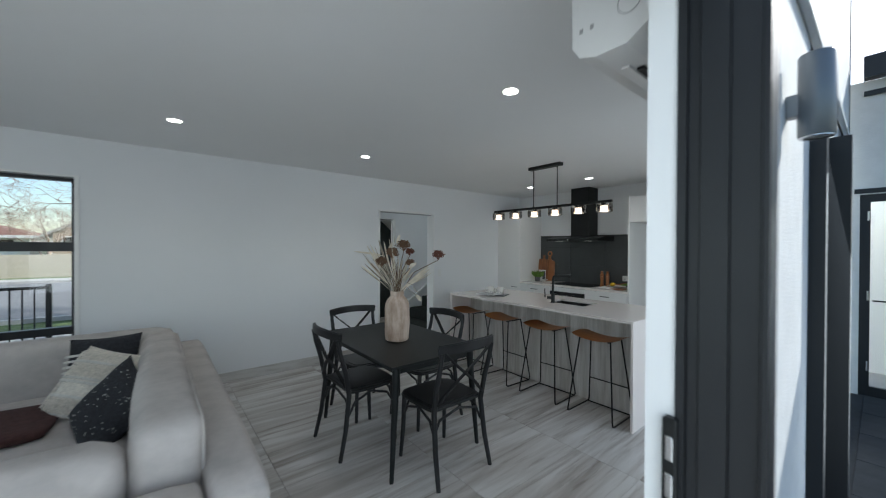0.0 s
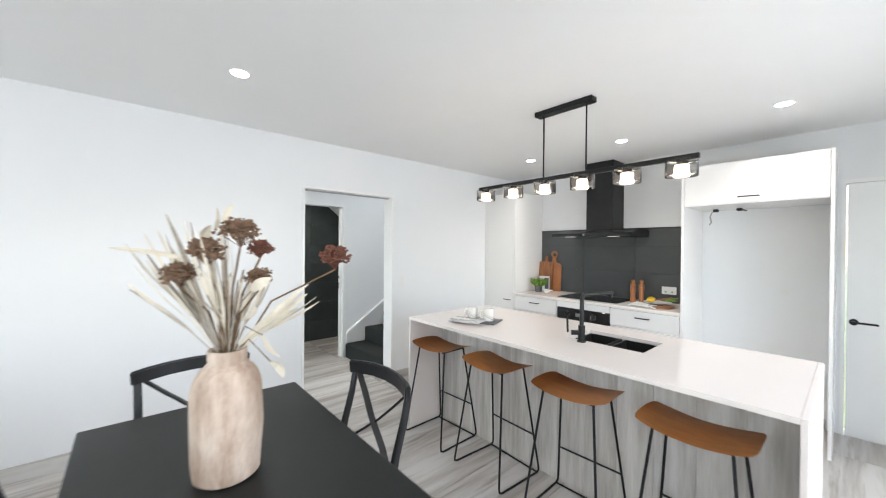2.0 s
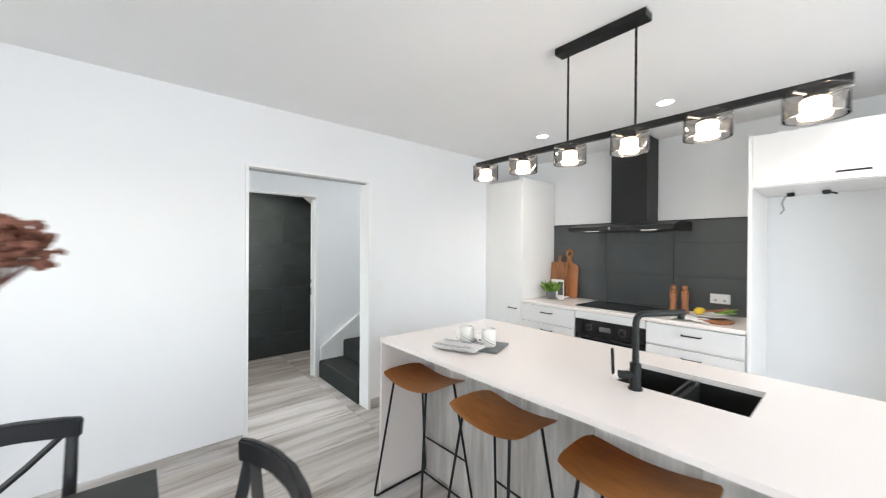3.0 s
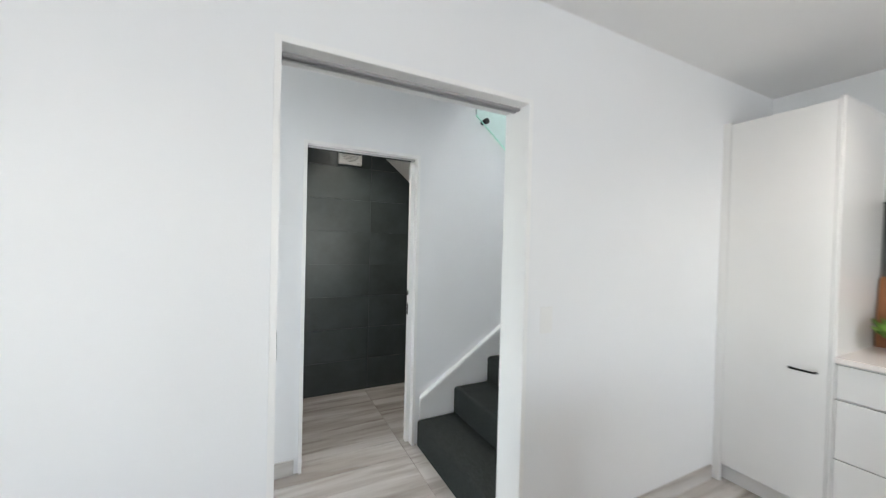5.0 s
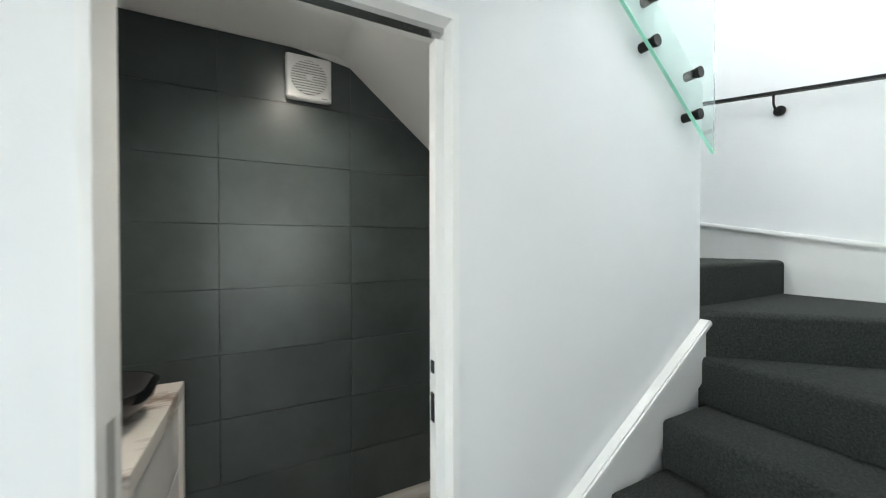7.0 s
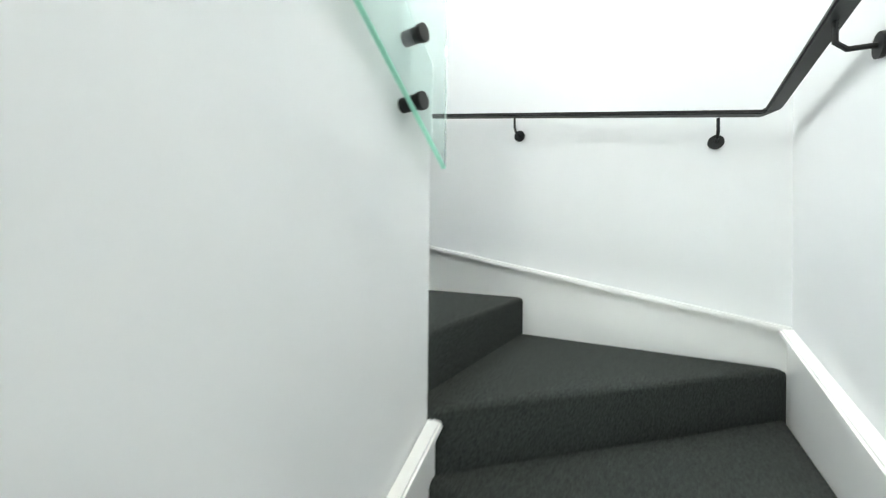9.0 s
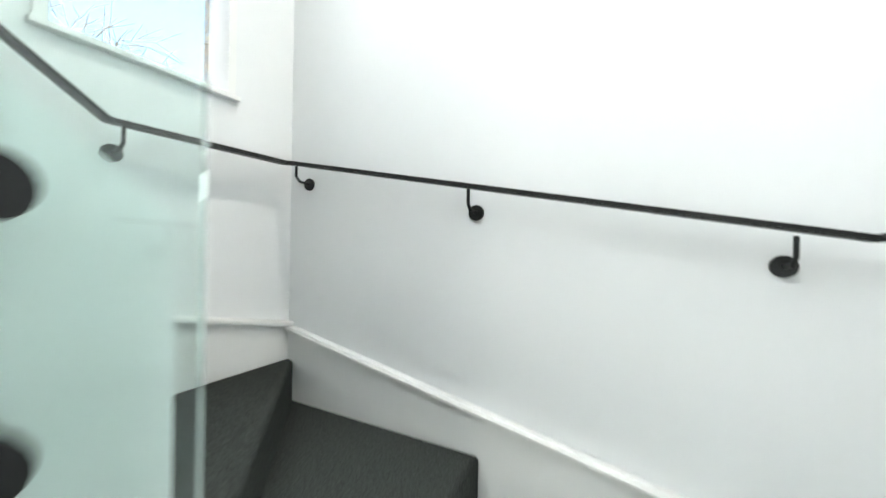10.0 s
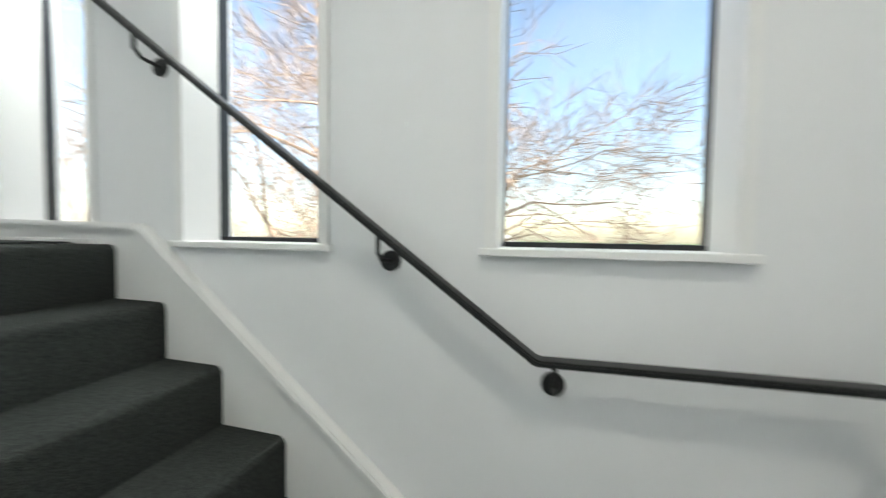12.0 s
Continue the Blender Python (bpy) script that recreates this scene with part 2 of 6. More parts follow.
def ring_tube(bm, pts, radii, n=10, cap=True):
    """A tube along points, with a radius at each."""
    pts = [Vector(p) for p in pts]
    if not hasattr(radii, "__len__"):
        radii = [radii] * len(pts)
    rings = []
    side = None
    for i, p in enumerate(pts):
        d = (pts[min(i + 1, len(pts) - 1)] - pts[max(i - 1, 0)]).normalized()
        if side is None:
            side = d.orthogonal().normalized()
        side = (side - d * side.dot(d)).normalized()
        up = d.cross(side)
        rings.append([bm.verts.new(p + (side * math.cos(2 * math.pi * k / n) + up * math.sin(2 * math.pi * k / n)) * radii[i]) for k in range(n)])
    for a, b in zip(rings, rings[1:]):
        for k in range(n):
            bm.faces.new((a[k], a[(k + 1) % n], b[(k + 1) % n], b[k]))
    if cap:
        bm.faces.new(rings[0][::-1])
        bm.faces.new(rings[-1])
    return bm


def tube(pts, r, n=10):
    return ring_tube(bmesh.new(), pts, r, n)


def flat_bar(pts, w, t, up=(0, 0, 1)):
    """A bar of rectangular section, w along up and t across, through points."""
    bm = bmesh.new()
    pts = [Vector(p) for p in pts]
    rings = []
    for i, p in enumerate(pts):
        d = (pts[min(i + 1, len(pts) - 1)] - pts[max(i - 1, 0)]).normalized()
        u = (Vector(up) - d * Vector(up).dot(d)).normalized()
        s = d.cross(u)
        rings.append([bm.verts.new(p + u * (a * w / 2) + s * (b * t / 2)) for a, b in ((1, 1), (1, -1), (-1, -1), (-1, 1))])
    for a, b in zip(rings, rings[1:]):
        for k in range(4):
            bm.faces.new((a[k], a[(k + 1) % 4], b[(k + 1) % 4], b[k]))
    bm.faces.new(rings[0][::-1])
    bm.faces.new(rings[-1])
    bmesh.ops.bevel(bm, geom=bm.edges[:], offset=min(w, t) * 0.25, segments=2, affect='EDGES')
    return bm


def lathe(profile, n=28, cap=True):
    """A turned shape about z from (radius, height) pairs."""
    bm = bmesh.new()
    rings = [[bm.verts.new((r * math.cos(2 * math.pi * k / n), r * math.sin(2 * math.pi * k / n), z)) for k in range(n)] for r, z in profile]
    for a, b in zip(rings, rings[1:]):
        for k in range(n):
            bm.faces.new((a[k], a[(k + 1) % n], b[(k + 1) % n], b[k]))
    if cap:
        bm.faces.new(rings[0][::-1])
        bm.faces.new(rings[-1])
    return bm


def prism(outline, axis, a, b):
    """Extrudes an outline from a to b: axis 'y' takes (x, z) pairs, 'z' takes (x, y), 'x' takes (y, z)."""
    bm = bmesh.new()

    def at(p, v):
        return {'y': (p[0], v, p[1]), 'z': (p[0], p[1], v), 'x': (v, p[0], p[1])}[axis]
    lo = [bm.verts.new(at(p, a)) for p in outline]
    hi = [bm.verts.new(at(p, b)) for p in outline]
    n = len(outline)
    for k in range(n):
        bm.faces.new((lo[k], lo[(k + 1) % n], hi[(k + 1) % n], hi[k]))
    bm.faces.new(lo[::-1])
    bm.faces.new(hi)
    return bm


def soft_box(x0, x1, y0, y1, z0, z1, r=0.06, puff=0.03, seed=0):
    """An upholstered block: rounded, bulging, slightly uneven."""
    bm = bx(x0, x1, y0, y1, z0, z1)
    bmesh.ops.subdivide_edges(bm, edges=bm.edges[:], cuts=15, use_grid_fill=True)
    c = Vector(((x0 + x1) / 2, (y0 + y1) / 2, (z0 + z1) / 2))
    h = Vector(((x1 - x0) / 2, (y1 - y0) / 2, (z1 - z0) / 2))
    for v in bm.verts:
        q = v.co - c
        inner = Vector([max(-(h[i] - r), min(h[i] - r, q[i])) for i in range(3)])
        e = q - inner
        if e.length > 1e-6:
            e = e.normalized() * r
        u = [q[i] / h[i] for i in range(3)]
        bulge = Vector()
        for i in range(3):
            if abs(u[i]) > 0.999:
                o = [u[k] for k in range(3) if k != i]
                bulge[i] = math.copysign(puff * (1 - o[0] ** 2) * (1 - o[1] ** 2), u[i])
        wob = noise.noise_vector(v.co * 3.1 + Vector((seed * 7.1, 0, 0))) * (puff * 0.35)
        v.co = c + inner + e + bulge + wob
    for f in bm.faces:
        f.smooth = True
    return bm


def to_mesh(name, bm, material, smooth=False):
    me = bpy.data.meshes.new(name)
    bmesh.ops.recalc_face_normals(bm, faces=bm.faces[:])
    if smooth:
        for f in bm.faces:
            f.smooth = True
    bm.to_mesh(me)
    bm.free()
    me.materials.append(material)
    if smooth:
        me.set_sharp_from_angle(angle=radians(40))
    return me


def part(name, bm, material, parent, label="", smooth=False):
    ob = new(name, to_mesh(name, bm, material, smooth))
    ob.parent = parent
    if label:
        ob["label"] = label
    return ob


def thing(name, label, category, group="", kind="", at=None):
    ob = new(name)
    ob.empty_display_size = 0.05
    if at is not None:
        ob.matrix_world = at
    return tagged(ob, label, category, group, kind)


def solid(name, bm, material, label, category, group="", kind="", smooth=False):
    return tagged(new(name, to_mesh(name, bm, material, smooth)), label, category, group, kind)


def structure(name, bm, material, label, category, smooth=False):
    return solid(name, bm, material, label, category, kind="structure", smooth=smooth)


def holed(bm, u0, u1, z0, z1, holes, put):
    """Fills a wall with boxes round rectangular holes (a, b, low, high)."""
    cuts = sorted({u0, u1, *[h[0] for h in holes], *[h[1] for h in holes]})
    for a, b in zip(cuts, cuts[1:]):
        mid = (a + b) / 2
        z = z0
        for h in sorted([h for h in holes if h[0] < mid < h[1]], key=lambda h: h[2]):
            if h[2] > z + 1e-6:
                put(bm, a, b, z, h[2])
            z = h[3]
        if z < z1 - 1e-6:
            put(bm, a, b, z, z1)
    return bm


def wall_x(u0, u1, y0, y1, z0, z1, holes=()):
    return holed(bmesh.new(), u0, u1, z0, z1, holes, lambda bm, a, b, c, d: box(bm, a, b, y0, y1, c, d))


def wall_y(u0, u1, x0, x1, z0, z1, holes=()):
    return holed(bmesh.new(), u0, u1, z0, z1, holes, lambda bm, a, b, c, d: box(bm, x0, x1, a, b, c, d))


# ---------------------------------------------------------------- plan
CZ = 2.455         # ground-floor ceiling
YL, YH = 5.0, 5.14   # living face and hall face of the spine wall
Y2, Y2B = 6.085, 6.19  # hall face and back face of the stair wall
Y3 = 7.17          # inner face of the street wall
XE = 6.13          # inner face of the east wall
XW = -3.2
YS, YSO = 0.81, 0.73  # inner and outer face of the garden wall
UZ = 2.618         # upper floor
TOP = 5.0          # upper ceiling
RISE = 0.187

# ---------------------------------------------------------------- walls, floors and ceilings
JX = 1.38  # east jamb of the garden door
structure("wall_north", wall_x(XW, XE, YL, YH, 0, CZ, [(3.036, 4.014, 0, 2.012), (-1.35, 0.03, 0.2, 2.11)]), PAINT, "smooth white painted plasterboard wall with a doorway", "wall")
structure("wall_south", wall_x(XW, XE, YSO, YS, -0.1, CZ + 0.2, [(-1.3, JX + 0.014, -0.1, 2.12), (2.83, 5.05, -0.1, 2.12)]), PAINT, "white wall with two wide sliding door openings", "wall")
structure("wall_east", wall_y(YSO, Y3 + 0.2, XE, XE + 0.16, -0.1, TOP, [(0.90, 1.70, 0, 2.0)]), PAINT, "white painted end wall behind kitchen and stairs", "wall")
# Unseen end wall; its wide opening is invented to pass the west fill.
structure("wall_west", wall_y(YSO, YH, XW - 0.16, XW, -0.1, CZ + 0.2, [(1.6, 4.2, 0.4, 2.1)]), PAINT, "unseen white painted living room end wall with an added wide opening", "wall")
structure("ceiling", bx(XW, XE, YSO, YH, CZ, CZ + 0.1), CEIL, "flat white plasterboard ceiling", "ceiling")
structure("hall_ceiling", bx(1.2, 4.33, YH, Y2, 2.42, UZ), CEIL, "flat white hall ceiling below the landing", "ceiling")
structure("wall_hall_upper", bx(1.2, XE, YH - 0.12, YH, CZ + 0.1, TOP), PAINT, "white stairwell wall", "wall")
# The opening in this end wall is invented to let the hall fill in.
structure("wall_hall_end", wall_y(YH, 6.3, 1.06, 1.2, -0.1, TOP, [(5.25, 6.0, 0.05, 2.05)]), PAINT, "white hall end wall", "wall")
# stair wall: bathroom door opening, sloping top below the glass balustrade
sw = wall_x(2.72, 4.2, Y2, Y2B, 0, CZ, [(3.222, 3.960, 0, 2.0)])
structure("wall_stair", sw, PAINT, "white wall between hall and bathroom with a doorway", "wall")


def slope_z(x):
    return 2.07 - 0.82 * (x - 5.115)


structure("wall_stair_raked", prism([(4.2, 0), (5.115, 0), (5.115, slope_z(5.115) - 0.02), (4.2, slope_z(4.2) - 0.02)], 'y', Y2, Y2B), PAINT, "white raked wall between the stair flights", "wall")
structure("wall_street", wall_x(2.78, XE, Y3, Y3 + 0.2, -0.1, TOP, [(5.29, 5.83, 2.63, 4.45), (4.275, 4.815, 2.63, 4.45), (3.33, 3.87, 2.63, 4.45)]), PAINT, "white stairwell wall with tall windows to the street", "wall")
structure("wall_bath_end", bx(2.74, 2.79, Y2B + 0.001, Y3 + 0.2, -0.1, TOP), PAINT, "white bathroom end wall", "wall")
structure("wall_entry", wall_x(1.2, 2.738, Y2B, Y2B + 0.12, -0.1, TOP, [(1.65, 2.73, 0.1, 1.975)]), PAINT, "white entry wall with a tall window", "wall")
structure("upper_floor", bx(2.79, 3.79, Y2B, Y3, CZ + 0.04, UZ - 0.004), CEIL, "upper landing floor slab", "floor")
structure("landing_carpet", bx(1.2, 3.80, YH, Y3, UZ + 0.0005, UZ + 0.006), CARPET, "charcoal carpet on the upper landing", "carpet")
structure("upper_ceiling", bx(1.0, XE, YH - 0.12, Y3 + 0.2, TOP, TOP + 0.1), CEIL, "white ceiling over the stairwell", "ceiling")
structure("wall_landing_end", bx(2.62, 2.74, YH, Y2B, UZ, TOP), PAINT, "white landing end wall", "wall")
structure("bath_ceiling", prism([(2.78, 2.375), (3.86, 2.375), (5.0, 1.44), (5.0, 1.50), (3.88, 2.435), (2.78, 2.435)], 'y', Y2B, Y3), CEIL, "white bathroom ceiling sloping under the stairs", "ceiling")
structure("wall_bath_under", bx(4.98, 5.08, Y2B, Y3, 0, 1.5), PAINT, "white wall closing the bathroom under the stairs", "wall")
structure("slab", bx(XW, XE, YSO, Y3 + 0.1, -0.2, -0.012), FGROUT, "floor slab with pale grout", "floor")

# skirting of floor tile along the living walls
for nm, c in (("baseboard_north", (XW, 3.02, YL - 0.011, YL, 0, 0.112)), ("baseboard_north_east", (4.03, 5.5, YL - 0.011, YL, 0, 0.085)), ("baseboard_hall", (2.79, 3.19, Y2 - 0.011, Y2, 0, 0.09)), ("baseboard_alcove", (XE - 0.011, XE, 1.80, 2.62, 0, 0.085))):
    structure(nm, bx(*c), FTILE, "grey timber-look tile skirting", "skirting board")


def door_lining(name, u0, u1, y0, y1, top, label, t=0.02, proud=0.012, pocket=False):
    """White lining boards and thin square-edged architraves round an opening along x."""
    ob = thing(name, label, "door frame", kind="structure")
    part("jamb", bx(u0, u0 + t, y0 - proud, y1 + proud, 0, top + t - 0.001), TRIM, ob)
    part("jamb", bx(u1 - t, u1, y0 - proud, y1 + proud, 0, top + t - 0.001), TRIM, ob)
    part("head", bx(u0 + t, u1 - t, y0 - proud + 0.001, y1 + proud - 0.001, top, top + t), TRIM, ob)
    return ob


lv_ = door_lining("doorway_lining", 3.03, 4.02, YL, YH, 2.003, "white square lining round the open doorway")
part("track", bx(3.051, 3.999, YL + 0.05, YL + 0.062, 1.992, 2.0025), PLASTG, lv_, "grey sliding track")
part("track", bx(3.051, 3.999, YL + 0.078, YL + 0.09, 1.992, 2.0025), PLASTG, lv_, "grey sliding track")
# Flat black strip paints the shade of the slot between the tracks.
part("slot_shade_strip", bx(3.051, 3.999, YL + 0.063, YL + 0.077, 1.999, 2.0025), BLACK, lv_)
part("strike_plate", rbox(3.0495, 3.053, YL + 0.05, YL + 0.09, 1.02, 1.11, 0.001, 1), CHROME, lv_)
dl = door_lining("cavity_door_lining", 3.215, 3.967, Y2, Y2B, 1.988, "white cavity slider frame round an open doorway")
part("track", bx(3.236, 3.945, Y2 + 0.035, Y2 + 0.07, 1.973, 1.9875), CHROME, dl, "steel sliding track")
part("strike_plate", rbox(3.2345, 3.238, Y2 + 0.035, Y2 + 0.072, 0.90, 1.06, 0.001, 1), PLASTG, dl)
leaf = thing("cavity_sliding_door", "white sliding door pushed into its wall pocket", "door")
part("leaf_edge", bx(3.919, 3.946, Y2 + 0.036, Y2 + 0.074, 0.01, 1.955), TRIM, leaf)
part("latch_plate", rbox(3.916, 3.920, Y2 + 0.044, Y2 + 0.064, 0.905, 0.985, 0.001, 1), BLACK, leaf, "black latch plate")
part("latch_pull", rbox(3.916, 3.920, Y2 + 0.044, Y2 + 0.064, 1.04, 1.075, 0.001, 1), BLACK, leaf, "black finger pull")


def window_x(name, x0, x1, y, z0, z1, label, inner, bars=(), frame_w=0.045, depth=0.04):
    """An aluminium window in a wall along x, the glass at y; inner is the room face of its wall."""
    w = thing(name, label, "window", kind="structure")
    fr = bmesh.new()
    box(fr, x0, x0 + frame_w, y - depth, y + depth, z0, z1)
    box(fr, x1 - frame_w, x1, y - depth, y + depth, z0, z1)
    box(fr, x0 + frame_w, x1 - frame_w, y - depth, y + depth, z0, z0 + frame_w)
    box(fr, x0 + frame_w, x1 - frame_w, y - depth, y + depth, z1 - frame_w, z1)
    part("window_frame", fr, ALU, w)
    for b0, b1 in bars:
        part("transom", bx(x0 + frame_w, x1 - frame_w, y - 0.038, y + 0.038, b0, b1), ALU, w)
    edges = [z0 + frame_w] + [v for b in bars for v in b] + [z1 - frame_w]
    for a, b in zip(edges[::2], edges[1::2]):
        p = part("pane", bx(x0 + frame_w - 0.005, x1 - frame_w + 0.005, y - 0.004, y + 0.004, a - 0.005, b + 0.005), CLEAR, w)
        p.visible_shadow = False
    s = 1 if inner < y else -1
    rv = bmesh.new()
    ya, yb = sorted((inner - s * 0.012, y - s * depth))
    t = 0.018
    box(rv, x0 - 0.014, x0 + t, ya, yb, z0, z1)
    box(rv, x1 - t, x1 + 0.012, ya, yb, z0, z1)
    box(rv, x0 + t, x1 - t, ya, yb, z1 - t, z1 + 0.003)
    part("window_lining", rv, TRIM, w)
    ya, yb = sorted((inner - s * 0.03, y - s * depth))
    part("window_sill", rbox(x0 - 0.024, x1 + 0.024, ya, yb, z0 - 0.014, z0 + 0.006, 0.003), TRIM, w)
    return w


window_x("window_living", -1.35, 0.03, YH - 0.02, 0.2, 2.11, "black aluminium window with two transoms onto the street", YL, bars=((0.70, 0.765), (1.44, 1.52)))
for i, (a, b) in enumerate(((5.29, 5.83), (4.275, 4.815), (3.33, 3.87))):
    window_x("window_stair_%d" % (i + 1), a, b, Y3 + 0.15, 2.63, 4.45, "tall dark aluminium stair window with white lining", Y3, frame_w=0.02, depth=0.022)
window_x("window_entry", 1.65, 2.73, Y2B + 0.07, 0.1, 1.975, "tall dark aluminium entry window", Y2B)
# Bare frame invented for the west fill's opening, out of view.
ww = thing("window_west", "added, unseen wide aluminium window frame in the west wall", "window", kind="structure")
wf = bmesh.new()
for c in ((1.6, 1.65, 0.4, 2.1), (4.15, 4.2, 0.4, 2.1), (1.65, 4.15, 0.4, 0.45), (1.65, 4.15, 2.05, 2.1)):
    box(wf, XW - 0.12, XW - 0.05, c[0], c[1], c[2], c[3])
part("window_frame", wf, ALU, ww)

# ---------------------------------------------------------------- garden doors
gd = thing("garden_sliding_door", "open charcoal aluminium sliding door with white lining", "door", kind="structure")
part("lining", bx(JX, JX + 0.03, YS - 0.045, YS + 0.012, 0, 2.12), TRIM, gd, "white door lining")
fr = bx(JX + 0.008, JX + 0.06, YS - 0.18, YS - 0.047, -0.06, 2.12)
for k, (ya, yb, xa) in enumerate(((YS - 0.062, YS - 0.046, JX - 0.006), (YS - 0.082, YS - 0.064, JX + 0.004), (YS - 0.13, YS - 0.085, JX - 0.004), (YS - 0.175, YS - 0.133, JX + 0.002), (YS - 0.188, YS - 0.178, JX - 0.01))):
    box(fr, xa, JX + 0.059, ya, yb, -0.058, 2.118)
part("side_frame", fr, ALU, gd)
kp = part("lock_keeper", rbox(JX - 0.022, JX - 0.001, YS - 0.054, YS - 0.028, 0.90, 1.155, 0.003, 1), BLACK, gd, "black lock keeper with steel plates")
for z in (0.92, 0.995, 1.07):
    part("strike_plate", rbox(JX - 0.026, JX - 0.02, YS - 0.049, YS - 0.035, z, z + 0.05, 0.002, 1), CHROME, kp)
part("head_frame", bx(-1.3, JX, YSO, YS - 0.02, 2.06, 2.12), ALU, gd)
part("threshold", bx(-1.3, JX, YSO - 0.02, YS, -0.05, -0.008), ALU, gd)
lf = bmesh.new()
for c in ((-1.3, -1.22), (-0.12, -0.04)):
    box(lf, c[0], c[1], YS - 0.12, YS - 0.08, 0.0, 2.06)
box(lf, -1.22, -0.12, YS - 0.12, YS - 0.08, 0.0, 0.1)
box(lf, -1.22, -0.12, YS - 0.12, YS - 0.08, 1.98, 2.06)
part("door_leaf", lf, ALU, gd)
p = part("pane", bx(-1.22, -0.12, YS - 0.104, YS - 0.096, 0.1, 1.98), CLEAR, gd)
p.visible_shadow = False

g2 = thing("kitchen_sliding_door", "charcoal aluminium sliding door beside the kitchen, ajar", "door", kind="structure")
fr = bmesh.new()
box(fr, 2.835, 2.92, YSO - 0.072, YS, -0.05, 2.115)
box(fr, 3.22, 3.30, YSO - 0.13, YSO - 0.04, -0.05, 2.06)
box(fr, 4.985, 5.045, YSO - 0.03, YS, -0.05, 2.115)
box(fr, 2.92, 4.985, YSO - 0.03, YS, 2.06, 2.115)
part("door_frame", fr, ALU, g2)
lf = bmesh.new()
for c in ((4.0, 4.08), (4.90, 4.98)):
    box(lf, c[0], c[1], YS - 0.07, YS - 0.03, 0.0, 2.06)
box(lf, 4.08, 4.90, YS - 0.07, YS - 0.03, 0.0, 0.1)
box(lf, 4.08, 4.90, YS - 0.07, YS - 0.03, 1.98, 2.06)
part("door_leaf", lf, ALU, g2)
p = part("pane", bx(4.08, 4.90, YS - 0.054, YS - 0.046, 0.1, 1.98), CLEAR, g2)
p.visible_shadow = False
part("door_handle", tube([(4.04, YS - 0.03, 0.95), (4.04, YS + 0.02, 0.95), (4.04, YS + 0.02, 1.12), (4.04, YS - 0.03, 1.12)], 0.01), CHROME, g2)

kd = thing("kitchen_door", "closed flush white door with a black lever handle", "door", kind="structure")
part("leaf", rbox(XE + 0.002, XE + 0.04, 0.905, 1.695, 0.002, 1.998, 0.002, 1), TRIM, kd)
dh = part("door_handle", lathe([(0.026, 0), (0.026, 0.008), (0.011, 0.01), (0.010, 0.045)], 20), BLACK, kd, "black lever handle", True)
dh.matrix_world = pose(XE, 1.655, 0.905, 0, -90, 0)
part("lever", flat_bar([(XE - 0.045, 1.66, 0.905), (XE - 0.045, 1.595, 0.905), (XE - 0.042, 1.53, 0.903)], 0.016, 0.009), BLACK, kd)
fr = bmesh.new()
box(fr, XE - 0.012, XE + 0.1, 1.70, 1.725, 0, 2.03)
box(fr, XE - 0.012, XE + 0.1, 0.875, 0.90, 0, 2.03)
box(fr, XE - 0.012, XE + 0.1, 0.90, 1.70, 2.0, 2.03)
part("door_frame", fr, TRIM, kd)
for z in (0.22, 1.0, 1.78):
    part("hinge", tube([(XE - 0.006, 0.902, z - 0.04), (XE - 0.006, 0.902, z + 0.04)], 0.006, 8), CHROME, kd)

# Unseen, added only to block the opening behind the closed leaf.
structure("wall_behind_door", bx(XE + 0.105, XE + 0.155, 0.905, 1.695, 0.0, 1.995), PAINT, "plain added wall blocking the opening behind the door", "wall")

# ---------------------------------------------------------------- stairs
ST = thing("staircase", "carpeted charcoal winder staircase turning between white walls", "staircase", kind="structure")


def step(name, outline, z, low):
    """One carpeted step: an outline in plan, its front edge rounded over."""
    bm = prism(outline, 'z', low, z)
    top = [e for e in bm.edges if all(abs(v.co.z - z) < 1e-5 for v in e.verts)]
    bmesh.ops.bevel(bm, geom=top, offset=0.026, segments=4, affect='EDGES', profile=0.5)
    return part(name, bm, CARPET, ST, smooth=True)


def rect(x0, x1, y0, y1):
    return [(x0, y0), (x1, y0), (x1, y1), (x0, y1)]


YA, YB = YH + 0.02, Y2 - 0.02   # between the strings of the lower flight
YC, YD = Y2B + 0.005, Y3 - 0.02
xs = [3.985, 4.27, 4.555, 4.84, 5.10]
for i in range(4):
    step("step", rect(xs[i], xs[i + 1] + 0.03, YA, YB), RISE * (i + 1), RISE * i - (0.0 if i == 0 else 0.03))
NX, NY = 5.115, Y2        # the wall end that the winders turn about
EX = XE - 0.02
step("winder", [(5.10, YA), (EX, YA), (EX, YA + 0.03), (NX + 0.03, NY), (5.10, NY - 0.005)], RISE * 5, RISE * 3.8)
step("winder", [(NX + 0.005, NY - 0.010), (EX, YA), (EX, 6.20), (NX + 0.005, 6.16)], RISE * 6, RISE * 4.8)
step("winder", [(NX + 0.005, 6.135), (EX, 6.17), (EX, YD), (EX - 0.02, YD), (NX + 0.005, Y2B + 0.02)], RISE * 7, RISE * 5.8)
step("winder", [(NX + 0.006, Y2B - 0.03), (EX, YD - 0.035), (EX, YD), (5.13, YD), (5.13, Y2B + 0.005), (NX + 0.006, Y2B + 0.004)], RISE * 8, RISE * 6.8)
ux = [5.155, 4.925, 4.69, 4.455, 4.225, 4.0]
